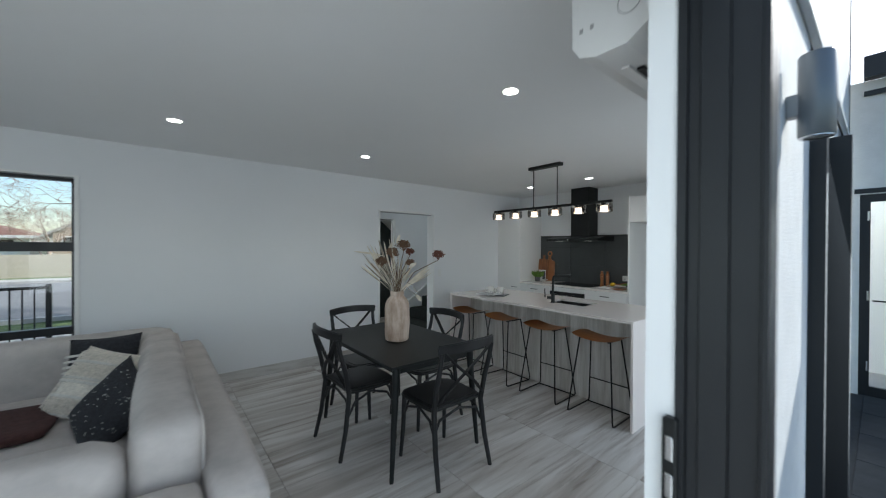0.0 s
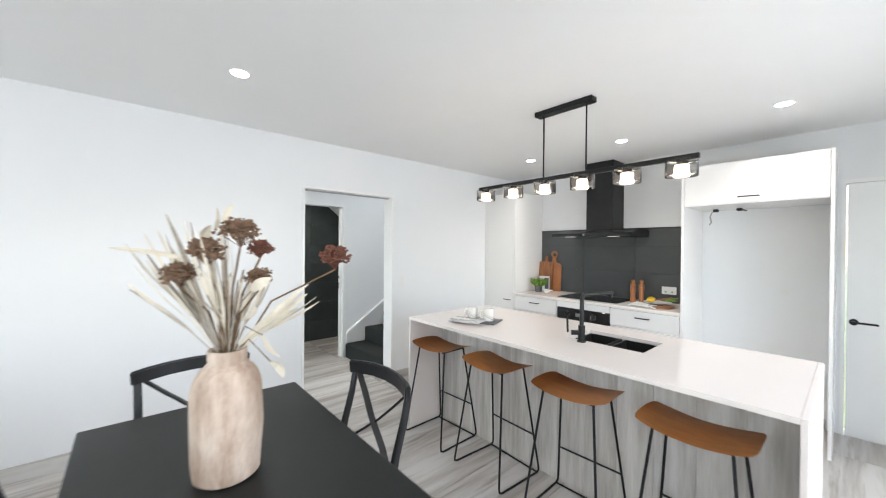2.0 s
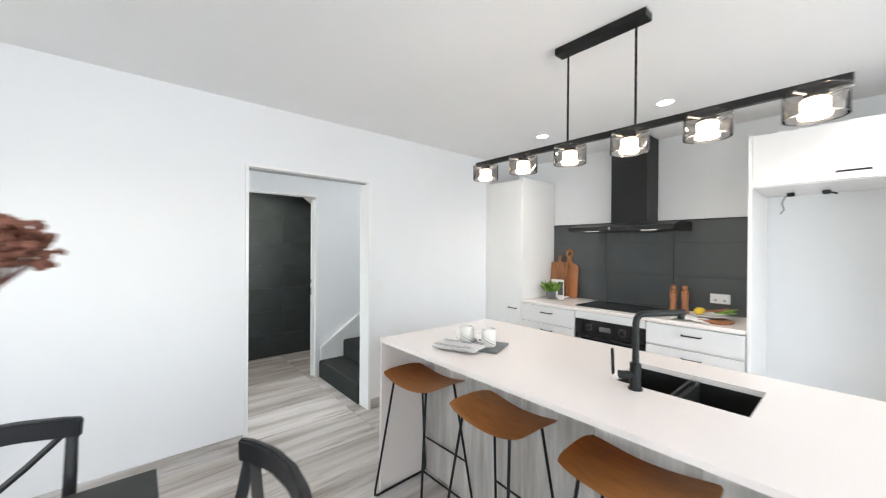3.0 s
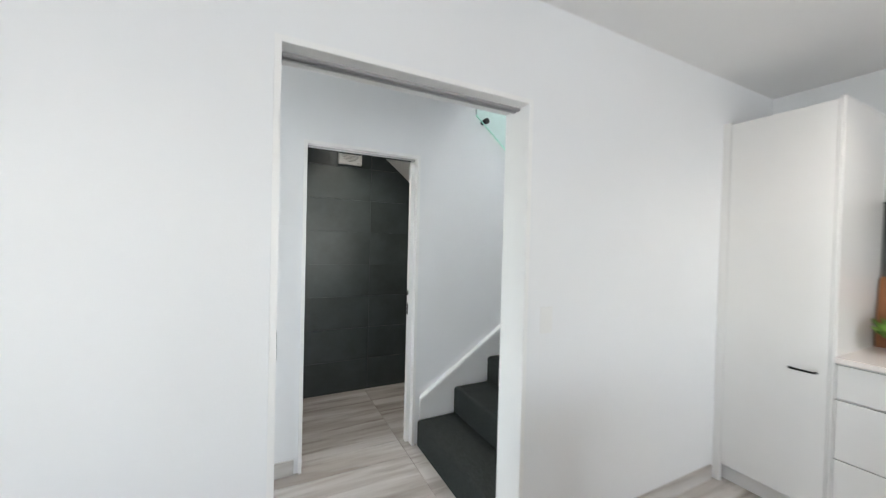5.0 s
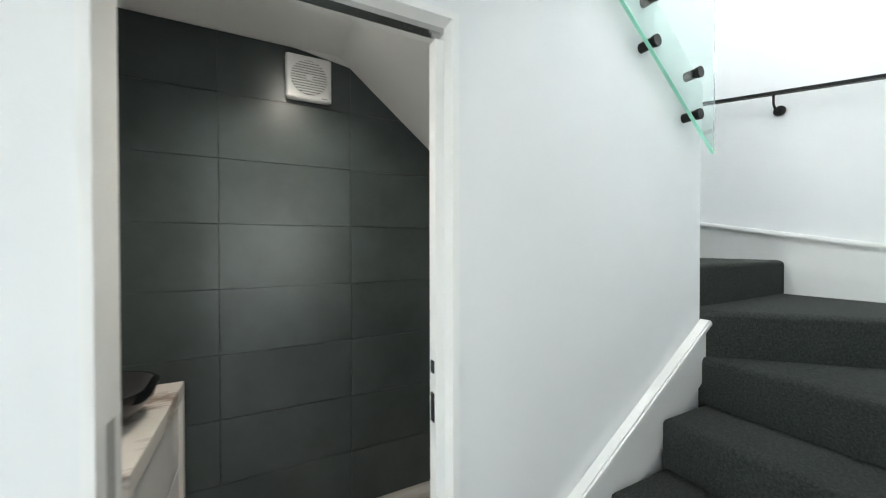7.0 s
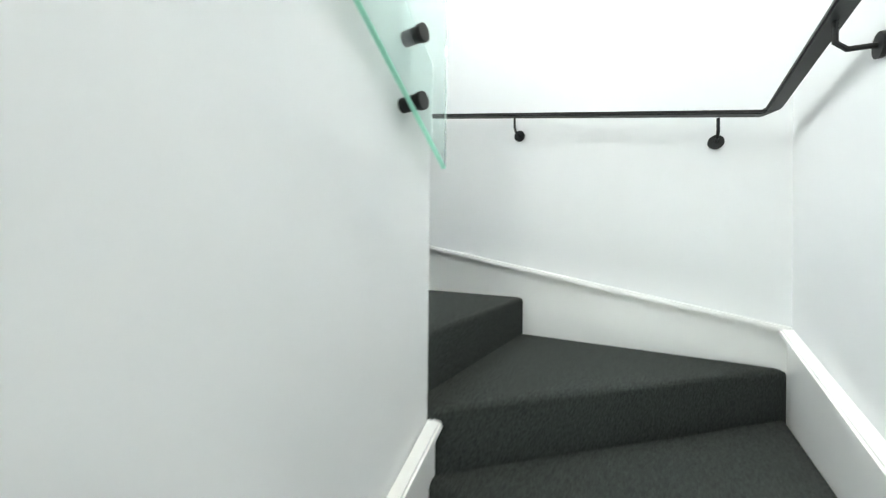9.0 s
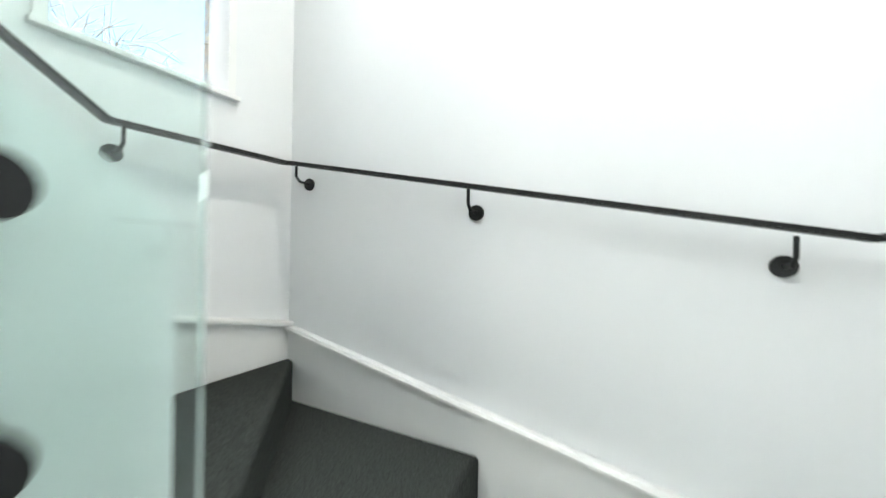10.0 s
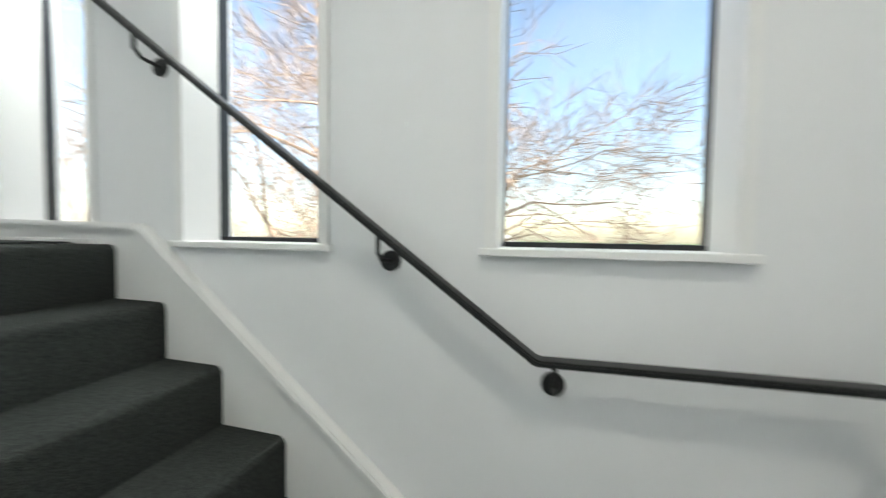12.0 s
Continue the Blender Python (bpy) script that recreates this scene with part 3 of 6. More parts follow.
for i in range(6):
    xa, xb, z = (ux[i + 1] - 0.03 if i < 5 else 3.8), ux[i], RISE * (9 + i)
    b = prism([(xa, z), (xb, z), (xb, z - RISE - 0.012), (xb - 0.03, z - RISE - 0.012), (xb - 0.03, z - 0.05), (xa, z - 0.05)], 'y', YC, YD)
    nose = [e for e in b.edges if all(abs(v.co.x - xb) < 1e-5 and abs(v.co.z - z) < 1e-5 for v in e.verts)]
    bmesh.ops.bevel(b, geom=nose, offset=0.026, segments=4, affect='EDGES', profile=0.5)
    part("step", b, CARPET, ST, smooth=True)


def cap_string(name, pts, low, ob):
    """A flat white string board with a rounded cap, along points on a wall: (x, y, z of its top, inward x, inward y)."""
    a, b = pts
    ix, iy = a[3], a[4]
    bm = bmesh.new()
    q = []
    for p, l in zip((a, b), low):
        q.append([bm.verts.new(c) for c in ((p[0], p[1], l), (p[0] + ix * 0.018, p[1] + iy * 0.018, l), (p[0] + ix * 0.018, p[1] + iy * 0.018, p[2]), (p[0], p[1], p[2]))])
    for k in range(4):
        bm.faces.new((q[0][k], q[0][(k + 1) % 4], q[1][(k + 1) % 4], q[1][k]))
    bm.faces.new(q[0][::-1])
    bm.faces.new(q[1])
    s = part(name, bm, TRIM, ob)
    part("cap", flat_bar([(a[0] + ix * 0.02, a[1] + iy * 0.02, a[2] + 0.004), (b[0] + ix * 0.02, b[1] + iy * 0.02, b[2] + 0.004)], 0.026, 0.046), TRIM, ob)
    return s


SK = thing("stair_skirting", "white raked stair skirting with a rounded cap", "skirting board", kind="structure")
cap_string("string", ((4.005, Y2, 0.32, 0, -1), (5.128, Y2, 1.077, 0, -1)), (0.0, 0.85), SK)
cap_string("string", ((4.02, YH, 0.34, 0, 1), (5.1, YH, 1.07, 0, 1)), (0.0, 0.7), SK)
cap_string("string", ((5.1, YH, 1.07, 0, 1), (XE, YH, 1.257, 0, 1)), (0.7, 0.9), SK)
cap_string("string", ((XE, YH, 1.255, -1, 0), (XE, Y3, 1.636, -1, 0)), (0.9, 1.2), SK)
cap_string("string", ((XE, Y3, 1.648, 0, -1), (5.16, Y3, 1.845, 0, -1)), (1.2, 1.45), SK)
cap_string("string", ((5.16, Y3, 1.845, 0, -1), (4.12, Y3, 2.675, 0, -1)), (1.45, 2.2), SK)
cap_string("string", ((4.12, Y3, 2.675, 0, -1), (2.8, Y3, 2.70, 0, -1)), (2.3, 2.5), SK)

HR = thing("handrail", "slim black steel handrail on wall brackets", "handrail")
ZR = [(3.9, 7.085, 3.50), (5.41, 7.085, 2.387), (6.02, 7.085, 2.397), (6.045, 7.05, 2.395), (6.05, 5.24, 2.062), (6.02, 5.215, 2.066), (5.35, 5.215, 2.085)]
part("rail", flat_bar(ZR, 0.016, 0.045, up=(0, 0, 1)), BLACK, HR)


def bracket(x, y, z, wx, wy):
    """A rail bracket: a stem down from the rail and a round rose on the wall."""
    d = Vector((wx - x, wy - y, 0))
    b = part("bracket", tube([(x, y, z - 0.006), (x, y, z - 0.055), Vector((x, y, z - 0.075)) + d * 0.25, Vector((x, y, z - 0.08)) + d * 0.98], 0.006, 8), BLACK, HR)
    part("rose", tube([Vector((x, y, z - 0.08)) + d * 0.86, Vector((x, y, z - 0.08)) + d], 0.028, 20), BLACK, b)


for x, y, z, wx, wy in ((6.05, 7.04, 2.393, XE, 7.04), (6.05, 6.2, 2.235, XE, 6.2), (6.05, 5.37, 2.075, XE, 5.37), (5.45, 7.085, 2.388, 5.45, Y3), (5.02, 7.085, 2.675, 5.02, Y3), (4.2, 7.085, 3.28, 4.2, Y3), (5.47, 5.215, 2.08, 5.47, YH)):
    bracket(x, y, z, wx, wy)

GB = thing("glass_balustrade", "raked toughened glass panel on black standoffs", "balustrade")


def gz(x):
    return 1.873 - 0.80 * (x - 4.98)


gy0, gy1 = Y2 - 0.052, Y2 - 0.040
g = part("glass_panel", prism([(5.115, gz(5.115)), (5.115, gz(5.115) + 1.1), (4.38, gz(4.38) + 1.1), (4.38, gz(4.38))], 'y', gy0, gy1), GREENG, GB)
g.visible_shadow = False
part("glass_edge", prism([(5.115, gz(5.115) - 0.004), (4.38, gz(4.38) - 0.004), (4.38, gz(4.38)), (5.115, gz(5.115))], 'y', gy0, gy1), EDGEG, GB, "green polished glass edge")
for x in (4.995, 4.73, 4.465):
    for dz in (0.035, 0.195):
        so = part("standoff", tube([(x, Y2, gz(x) + dz), (x, Y2 - 0.041, gz(x) + dz)], 0.018, 20), BLACK, GB)
        part("standoff_cap", tube([(x, gy0 + 0.001, gz(x) + dz), (x, gy0 - 0.012, gz(x) + dz)], 0.021, 20), BLACK, so)

# ---------------------------------------------------------------- bathroom
VA = thing("vanity", "white vanity with a veined marble top and end panel", "vanity unit")
part("top", rbox(2.79, 3.19, 6.42, 7.14, 0.742, 0.805, 0.003, 1), MARBLE, VA)
part("end_panel", bx(3.17, 3.189, 7.10, 7.14, 0.12, 0.741), MARBLE, VA)
part("end_panel", bx(2.80, 3.189, 6.42, 6.46, 0.12, 0.741), MARBLE, VA)
part("drawer", rbox(3.15, 3.175, 6.47, 7.09, 0.46, 0.73, 0.002, 1), CABINET, VA)
part("drawer", rbox(3.15, 3.175, 6.47, 7.09, 0.16, 0.45, 0.002, 1), CABINET, VA)
part("carcass", bx(2.80, 3.148, 6.47, 7.09, 0.12, 0.74), CABINET, VA)
part("kickboard", bx(2.80, 3.12, 6.47, 7.09, 0.0, 0.118), BLACK, VA)
BA = solid("vessel_basin", lathe([(0.08, 0), (0.13, 0.02), (0.18, 0.075), (0.195, 0.12), (0.185, 0.12), (0.165, 0.075), (0.11, 0.03), (0.02, 0.022)], 32), DARKGLASS, "glossy black oval vessel basin on the vanity", "basin", smooth=True)
BA.matrix_world = pose(2.98, 6.78, 0.806)
tum = solid("tumbler", lathe([(0.034, 0), (0.038, 0.005), (0.042, 0.10), (0.040, 0.10), (0.036, 0.008), (0.01, 0.006)], 24), MUGC, "white ceramic tumbler at the back of the vanity", "cup", smooth=True)
tum.matrix_world = pose(2.93, 7.06, 0.806)
FN = thing("extractor_fan", "square white bathroom extractor fan on the tiled wall", "extractor fan")
part("housing", rbox(3.60, 3.815, Y3 - 0.052, Y3 - 0.011, 2.112, 2.33, 0.012, 3), PLASTW, FN)
# Grey disc on the housing paints the shade between slats; nothing is hollowed.
part("grille_shade_disc", tube([(3.7075, Y3 - 0.051, 2.220), (3.7075, Y3 - 0.0535, 2.220)], 0.084, 32), mat("fan_gap_shade", (0.30, 0.30, 0.29), 0.6), FN)
for k in range(13):
    z = 2.220 + (k - 6) * 0.0125
    half = math.sqrt(max(0.0, 0.084 ** 2 - (z - 2.220) ** 2))
    part("grille_slat", bx(3.7075 - half, 3.7075 + half, Y3 - 0.0575, Y3 - 0.0532, z - 0.0036, z + 0.0036), PLASTW, FN)
part("grille_hub", tube([(3.7075, Y3 - 0.0532, 2.220), (3.7075, Y3 - 0.0585, 2.220)], 0.016, 20), PLASTW, FN)
part("logo_bar", bx(3.765, 3.795, Y3 - 0.0535, Y3 - 0.052, 2.125, 2.130), PLASTG, FN)
BDL = thing("bathroom_downlight", "small recessed downlight in the bathroom ceiling", "downlight")
part("lens", tube([(3.62, 6.66, 2.373), (3.62, 6.66, 2.369)], 0.045, 24), LAMPW, BDL)
bl = new("bathroom_lamp", bpy.data.lights.new("bathroom_lamp", 'SPOT'))
bl.data.energy, bl.data.spot_size, bl.data.spot_blend, bl.data.shadow_soft_size, bl.data.color = 9.5, radians(130), 0.8, 0.04, (1, 0.91, 0.80)
bl.matrix_world = look((3.62, 6.66, 2.35), (3.60, 6.85, 0))

# Invented door, out of view, framing the opening of the hall fill.
ED = thing("entry_door", "added, unseen glazed charcoal door at the hall end", "door", kind="structure")
f = bmesh.new()
for c in ((5.25, 5.32, 0.05, 2.05), (5.93, 6.0, 0.05, 2.05), (5.32, 5.93, 0.05, 0.2), (5.32, 5.93, 1.97, 2.05)):
    box(f, 1.10, 1.15, c[0], c[1], c[2], c[3])
part("door_frame", f, ALU, ED)

# ---------------------------------------------------------------- kitchen
FX = 5.52  # cabinet fronts


def pull(y, z, parent, x=FX, w=0.1):
    part("handle", flat_bar([(x + 0.001, y - w / 2, z), (x - 0.026, y - w / 2, z), (x - 0.026, y + w / 2, z), (x + 0.001, y + w / 2, z)], 0.010, 0.010), BLACK, parent, "black bar handle")


TU = thing("pantry_cupboard", "tall white pantry cupboard with two doors", "cupboard")
part("carcass", bx(FX + 0.02, XE - 0.001, 4.505, 4.985, 0.1, 2.165), CABINET, TU)
part("side_panel", rbox(FX, XE - 0.001, 4.485, 4.503, 0.0, 2.18, 0.001, 1), CABINET, TU)
part("door", rbox(FX, FX + 0.018, 4.506, 4.955, 0.11, 2.165, 0.0015, 1), CABINET, TU)
pull(4.60, 0.80, TU)
part("filler", bx(FX + 0.0008, FX + 0.018, 4.957, 4.999, 0.0, 2.18), CABINET, TU)
part("kickboard", bx(FX + 0.06, FX + 0.075, 4.505, 4.985, 0, 0.1), CABINET, TU)


def drawer_unit(y0, y1, label, hs):
    u = thing("drawer_cabinet", label, "cabinet", "kitchen drawers")
    part("carcass", bx(FX + 0.022, XE - 0.02, y0 + 0.001, y1 - 0.001, 0.1, 0.872), CABINET, u)
    for a, b in hs:
        d = part("drawer", rbox(FX, FX + 0.019, y0 + 0.002, y1 - 0.002, a, b, 0.0015, 1), CABINET, u)
        pull((y0 + y1) / 2, b - 0.06, d, w=0.12)
    part("kickboard", bx(FX + 0.06, FX + 0.075, y0, y1, 0, 0.1), CABINET, u)
    return u


HS = ((0.11, 0.40), (0.405, 0.69), (0.70, 0.862))
drawer_unit(3.89, 4.483, "white lacquered drawer unit beside the oven", HS)
drawer_unit(2.672, 3.285, "white lacquered drawer unit beside the fridge space", HS)
OV = thing("oven", "black glass built-in oven with round dials", "oven")
part("body", bx(FX + 0.02, XE - 0.05, 3.29, 3.885, 0.12, 0.87), BLACK, OV)
part("door_glass", rbox(FX - 0.004, FX + 0.02, 3.295, 3.88, 0.23, 0.66, 0.003, 1), DARKGLASS, OV)
part("control_panel", rbox(FX - 0.002, FX + 0.02, 3.295, 3.88, 0.665, 0.80, 0.003, 1), DARKGLASS, OV)
part("filler", bx(FX, FX + 0.018, 3.29, 3.885, 0.804, 0.868), CABINET, OV)
part("lower_panel", bx(FX, FX + 0.018, 3.29, 3.885, 0.11, 0.225), CABINET, OV)
part("door_handle", flat_bar([(FX + 0.0, 3.34, 0.62), (FX - 0.04, 3.34, 0.62), (FX - 0.04, 3.835, 0.62), (FX + 0.0, 3.835, 0.62)], 0.018, 0.014), BLACK, OV)
for y in (3.46, 3.76):
    k = part("dial", lathe([(0.024, 0), (0.023, 0.016), (0.02, 0.018)], 24), BLACK, OV, smooth=True)
    k.matrix_world = pose(FX - 0.002, y, 0.735, 0, -90, 0)
    rg = bmesh.new()
    ring_tube(rg, [(FX - 0.003, y + 0.031 * math.cos(a), 0.735 + 0.031 * math.sin(a)) for a in [2 * math.pi * j / 28 for j in range(29)]], 0.0012, 6, False)
    part("dial_ring", rg, CHROME, OV)
part("display", rbox(FX - 0.0035, FX - 0.001, 3.56, 3.66, 0.715, 0.755, 0.001, 1), SLATE, OV)
CT = solid("worktop", rbox(FX - 0.015, XE - 0.001, 2.668, 4.484, 0.873, 0.9, 0.003), STONE, "white stone worktop along the kitchen wall", "worktop")
HB = solid("induction_hob", rbox(5.6, 6.06, 3.25, 3.93, 0.9005, 0.907, 0.002, 1), DARKGLASS, "black glass induction hob set on the worktop", "hob")
HD = thing("range_hood", "black canopy range hood with a square chimney", "range hood")
part("canopy", prism([(5.62, 1.60), (XE - 0.03, 1.60), (XE - 0.03, 1.67), (5.80, 1.67), (5.62, 1.635)], 'y', 3.13, 4.02), BLACK, HD)
part("chimney", rbox(5.85, XE - 0.005, 3.405, 3.715, 1.67, CZ - 0.003, 0.002, 1), BLACK, HD)
part("knob", tube([(5.62, 3.62, 1.618), (5.605, 3.62, 1.618)], 0.012, 16), CHROME, HD)
for y in (3.33, 3.82):
    part("lamp_lens", bx(5.68, 5.70, y - 0.06, y + 0.06, 1.595, 1.599), glow("hood_light", (1, 0.95, 0.85), 0.2), HD)
SP = thing("splashback", "charcoal large-format tile splashback", "splashback", kind="structure")
part("backing", bx(XE - 0.009, XE - 0.001, 2.668, 4.484, 0.9, 1.69), GROUT, SP)
part("top_trim", bx(XE - 0.022, XE - 0.001, 2.668, 4.484, 1.69, 1.70), BLACK, SP)
so = thing("power_outlet", "white double power outlet on the splashback", "power outlet")
part("plate", rbox(XE - 0.028, XE - 0.018, 2.862, 2.998, 0.990, 1.070, 0.004, 2), PLASTW, so)
for y in (2.90, 2.96):
    part("switch", rbox(XE - 0.031, XE - 0.027, y - 0.008, y + 0.008, 1.045, 1.06, 0.001, 1), PLASTW, so)
    part("socket", bx(XE - 0.0288, XE - 0.0279, y - 0.009, y + 0.009, 1.008, 1.024), PLASTG, so)

FA = thing("fridge_housing", "white fridge housing with an overhead flap cupboard", "cupboard")
part("side_panel", rbox(FX, XE - 0.001, 2.648, 2.667, 0.0, 2.185, 0.001, 1), CABINET, FA)
part("side_panel", rbox(FX, XE - 0.001, 1.75, 1.769, 0.0, 2.185, 0.001, 1), CABINET, FA)
fl = part("flap_door", rbox(FX, FX + 0.019, 1.772, 2.646, 1.845, 2.18, 0.0015, 1), CABINET, FA)
pull(2.21, 1.89, fl, w=0.13)
part("carcass", bx(FX + 0.022, XE - 0.001, 1.772, 2.646, 1.84, 2.18), CABINET, FA)
for i, (y, z) in enumerate(((2.50, 1.84), (2.33, 1.84))):
    cb = thing("loose_cable", "short dark cable end hanging in the fridge space", "cable", "fridge cables")
    pts = [(5.95, y, z), (5.93, y - 0.01, z - 0.015), (5.92, y + (0.03 if i == 0 else -0.05), z - 0.03)]
    if i == 0:
        pts += [(5.92, y + 0.045, z - 0.07), (5.93, y + 0.035, z - 0.12), (5.94, y + 0.055, z - 0.145)]
    part("lead", tube(pts, 0.006, 8), PLASTG if i == 0 else BLACK, cb, smooth=True)
    part("plug", rbox(5.90, 5.945, y - 0.02, y + 0.02, z - 0.028, z - 0.002, 0.005, 1), BLACK, cb)
wv = thing("wall_valve_cover", "small round white plate on the fridge space wall", "wall plate")
part("plate", tube([(XE, 2.05, 1.1), (XE - 0.006, 2.05, 1.1)], 0.03, 24), PLASTW, wv)

# island
IX0, IX1, IY0, IY1 = 3.545, 4.475, 1.755, 4.03
IB = thing("island_bench", "white stone waterfall island with a grey timber-look front", "kitchen island")
slab = bmesh.new()
SX0, SX1, SY0, SY1 = 3.945, 4.255, 2.41, 2.86
for c in ((IX0, SX0, IY0 + 0.022, IY1 - 0.022), (SX1, IX1, IY0 + 0.022, IY1 - 0.022), (SX0, SX1, IY0 + 0.022, SY0), (SX0, SX1, SY1, IY1 - 0.022)):
    box(slab, c[0], c[1], c[2], c[3], 0.878, 0.9)
bmesh.ops.remove_doubles(slab, verts=slab.verts[:], dist=1e-5)
part("benchtop", slab, STONE, IB)
part("waterfall_end", rbox(IX0, IX1, IY0, IY0 + 0.0215, 0, 0.9, 0.0015, 1), STONE, IB)
part("waterfall_end", rbox(IX0, IX1, IY1 - 0.0215, IY1, 0, 0.9, 0.0015, 1), STONE, IB)
part("carcass", bx(3.90, 4.45, IY0 + 0.024, IY1 - 0.024, 0.1, 0.70), CABINET, IB)
part("rail", bx(3.90, 3.93, IY0 + 0.024, IY1 - 0.024, 0.70, 0.877), CABINET, IB)
part("rail", bx(4.30, 4.45, IY0 + 0.024, IY1 - 0.024, 0.70, 0.877), CABINET, IB)
n = 12
w = (IY1 - IY0 - 0.048) / n
for k in range(n):
    part("front_plank", bx(3.885, 3.899, IY0 + 0.024 + k * w, IY0 + 0.024 + (k + 1) * w - 0.0015, 0, 0.876), PANEL, IB)
SN = thing("double_sink", "black composite double-bowl undermount sink", "sink")
for y0, y1 in ((SY0 + 0.004, 2.625), (2.65, SY1 - 0.004)):
    b = bmesh.new()
    x0, x1, z0, z1, t = SX0 - 0.004, SX1 + 0.004, 0.72, 0.877, 0.008
    box(b, x0, x1, y0, y1, z0, z0 + t)
    box(b, x0, x0 + t, y0, y1, z0 + t, z1)
    box(b, x1 - t, x1, y0, y1, z0 + t, z1)
    box(b, x0 + t, x1 - t, y0, y0 + t, z0 + t, z1)
    box(b, x0 + t, x1 - t, y1 - t, y1, z0 + t, z1)
    bw = part("bowl", b, SINKB, SN)
    part("drain", tube([((x0 + x1) / 2, (y0 + y1) / 2, z0 + t), ((x0 + x1) / 2, (y0 + y1) / 2, z0 + t + 0.003)], 0.04, 20), BLACK, bw)
part("divider", bx(SX0, SX1, 2.625, 2.65, 0.74, 0.86), SINKB, SN)
TP = thing("kitchen_tap", "matt black mixer tap with an angular spout", "tap")
tx, ty = 3.905, 2.742
part("body", tube([(tx, ty, 0.9), (tx, ty, 1.0)], 0.020, 24), BLACK, TP, smooth=True)
part("base_ring", tube([(tx, ty, 0.9), (tx, ty, 0.906)], 0.026, 24), BLACK, TP)
dx, dy = 0.78, -0.62
part("spout", tube([(tx, ty, 1.0), (tx, ty, 1.155), (tx + dx * 0.004, ty + dy * 0.004, 1.172), (tx + dx * 0.015, ty + dy * 0.015, 1.184), (tx + dx * 0.03, ty + dy * 0.03, 1.188), (tx + dx * 0.178, ty + dy * 0.178, 1.195), (tx + dx * 0.192, ty + dy * 0.192, 1.194)], 0.0125, 14), BLACK, TP, smooth=True)
part("aerator", tube([(tx + dx * 0.178, ty + dy * 0.178, 1.19), (tx + dx * 0.178, ty + dy * 0.178, 1.170)], 0.0125, 14), BLACK, TP)
lv = part("lever_hub", tube([(tx, ty, 0.955), (tx - 0.04, ty + 0.045, 0.955)], 0.015, 16), BLACK, TP, smooth=True)
part("lever", flat_bar([(tx - 0.055, ty + 0.06, 0.955), (tx - 0.058, ty + 0.063, 1.055)], 0.014, 0.008, up=(1, 0, 0)), BLACK, TP)

# tray with two mugs and a tea towel
TR = solid("serving_tray", rbox(-0.105, 0.105, -0.135, 0.135, 0, 0.011, 0.005, 2), SLATE, "small dark grey tray on the island", "tray")
TR.matrix_world = pose(3.875, 3.535, 0.9005, 0, 0, 22)


def mug(x, y, a, label):
    m = thing("mug", label, "mug", "mugs on the tray", at=pose(x, y, 0.9125, 0, 0, a))
    part("cup", lathe([(0.033, 0), (0.038, 0.006), (0.041, 0.05), (0.038, 0.092), (0.035, 0.092), (0.037, 0.05), (0.033, 0.012), (0.005, 0.01)], 28), MUGC, m, smooth=True)
    part("handle", tube([(0.036, 0, 0.078), (0.058, 0, 0.074), (0.066, 0, 0.05), (0.057, 0, 0.024), (0.037, 0, 0.02)], 0.0055, 8), MUGC, m, smooth=True)
    for lift, wide in ((0.0, 0.0045), (0.014, 0.0022)):
        arc = bmesh.new()
        ring_tube(arc, [(0.0412 * math.cos(q), 0.0412 * math.sin(q), 0.050 + lift - 0.020 * (q - 0.5)) for q in [0.5 + 0.12 * k for k in range(17)]], wide * 0.5, 5)
        part("glaze_band", arc, PLASTG, m, "grey glaze band")


mug(3.845, 3.60, 140, "white glazed mug with grey bands on the tray")
mug(3.885, 3.475, 135, "white glazed mug with grey bands on the tray")
tw = thing("tea_towel", "folded white tea towel with thin grey stripes", "towel", at=pose(3.745, 3.575, 0.9125))
for k, (cx, cy, wx, wy, turn, lift) in enumerate(((0.0, 0.015, 0.155, 0.20, 22, 0.0), (-0.006, 0.02, 0.145, 0.185, 19, 0.006), (0.035, -0.095, 0.16, 0.075, 14, 0.004), (0.032, -0.09, 0.15, 0.062, 10, 0.010))):
    b = bmesh.new()
    bmesh.ops.create_grid(b, x_segments=18, y_segments=18, size=0.5)
    c_, s_ = math.cos(radians(turn)), math.sin(radians(turn))
    for v in b.verts:
        u, w_ = v.co.x * wx, v.co.y * wy
        v.co = Vector((cx + u * c_ - w_ * s_, cy + u * s_ + w_ * c_, 0.004 + lift + 0.003 * noise.noise(Vector((u * 25, w_ * 25, k * 3)))))
    bmesh.ops.solidify(b, geom=b.faces[:], thickness=0.003)
    fold = part("fold", b, LINEN, tw, smooth=True)
    if k % 2:
        for e in (-0.40, -0.28, 0.30, 0.42):
            p = [(cx + e * wx * c_ - q * wy * s_, cy + e * wx * s_ + q * wy * c_, 0.0085 + lift) for q in (-0.47, 0, 0.47)]
            part("stripe", flat_bar(p, 0.0022, 0.0035), PLASTG, fold)

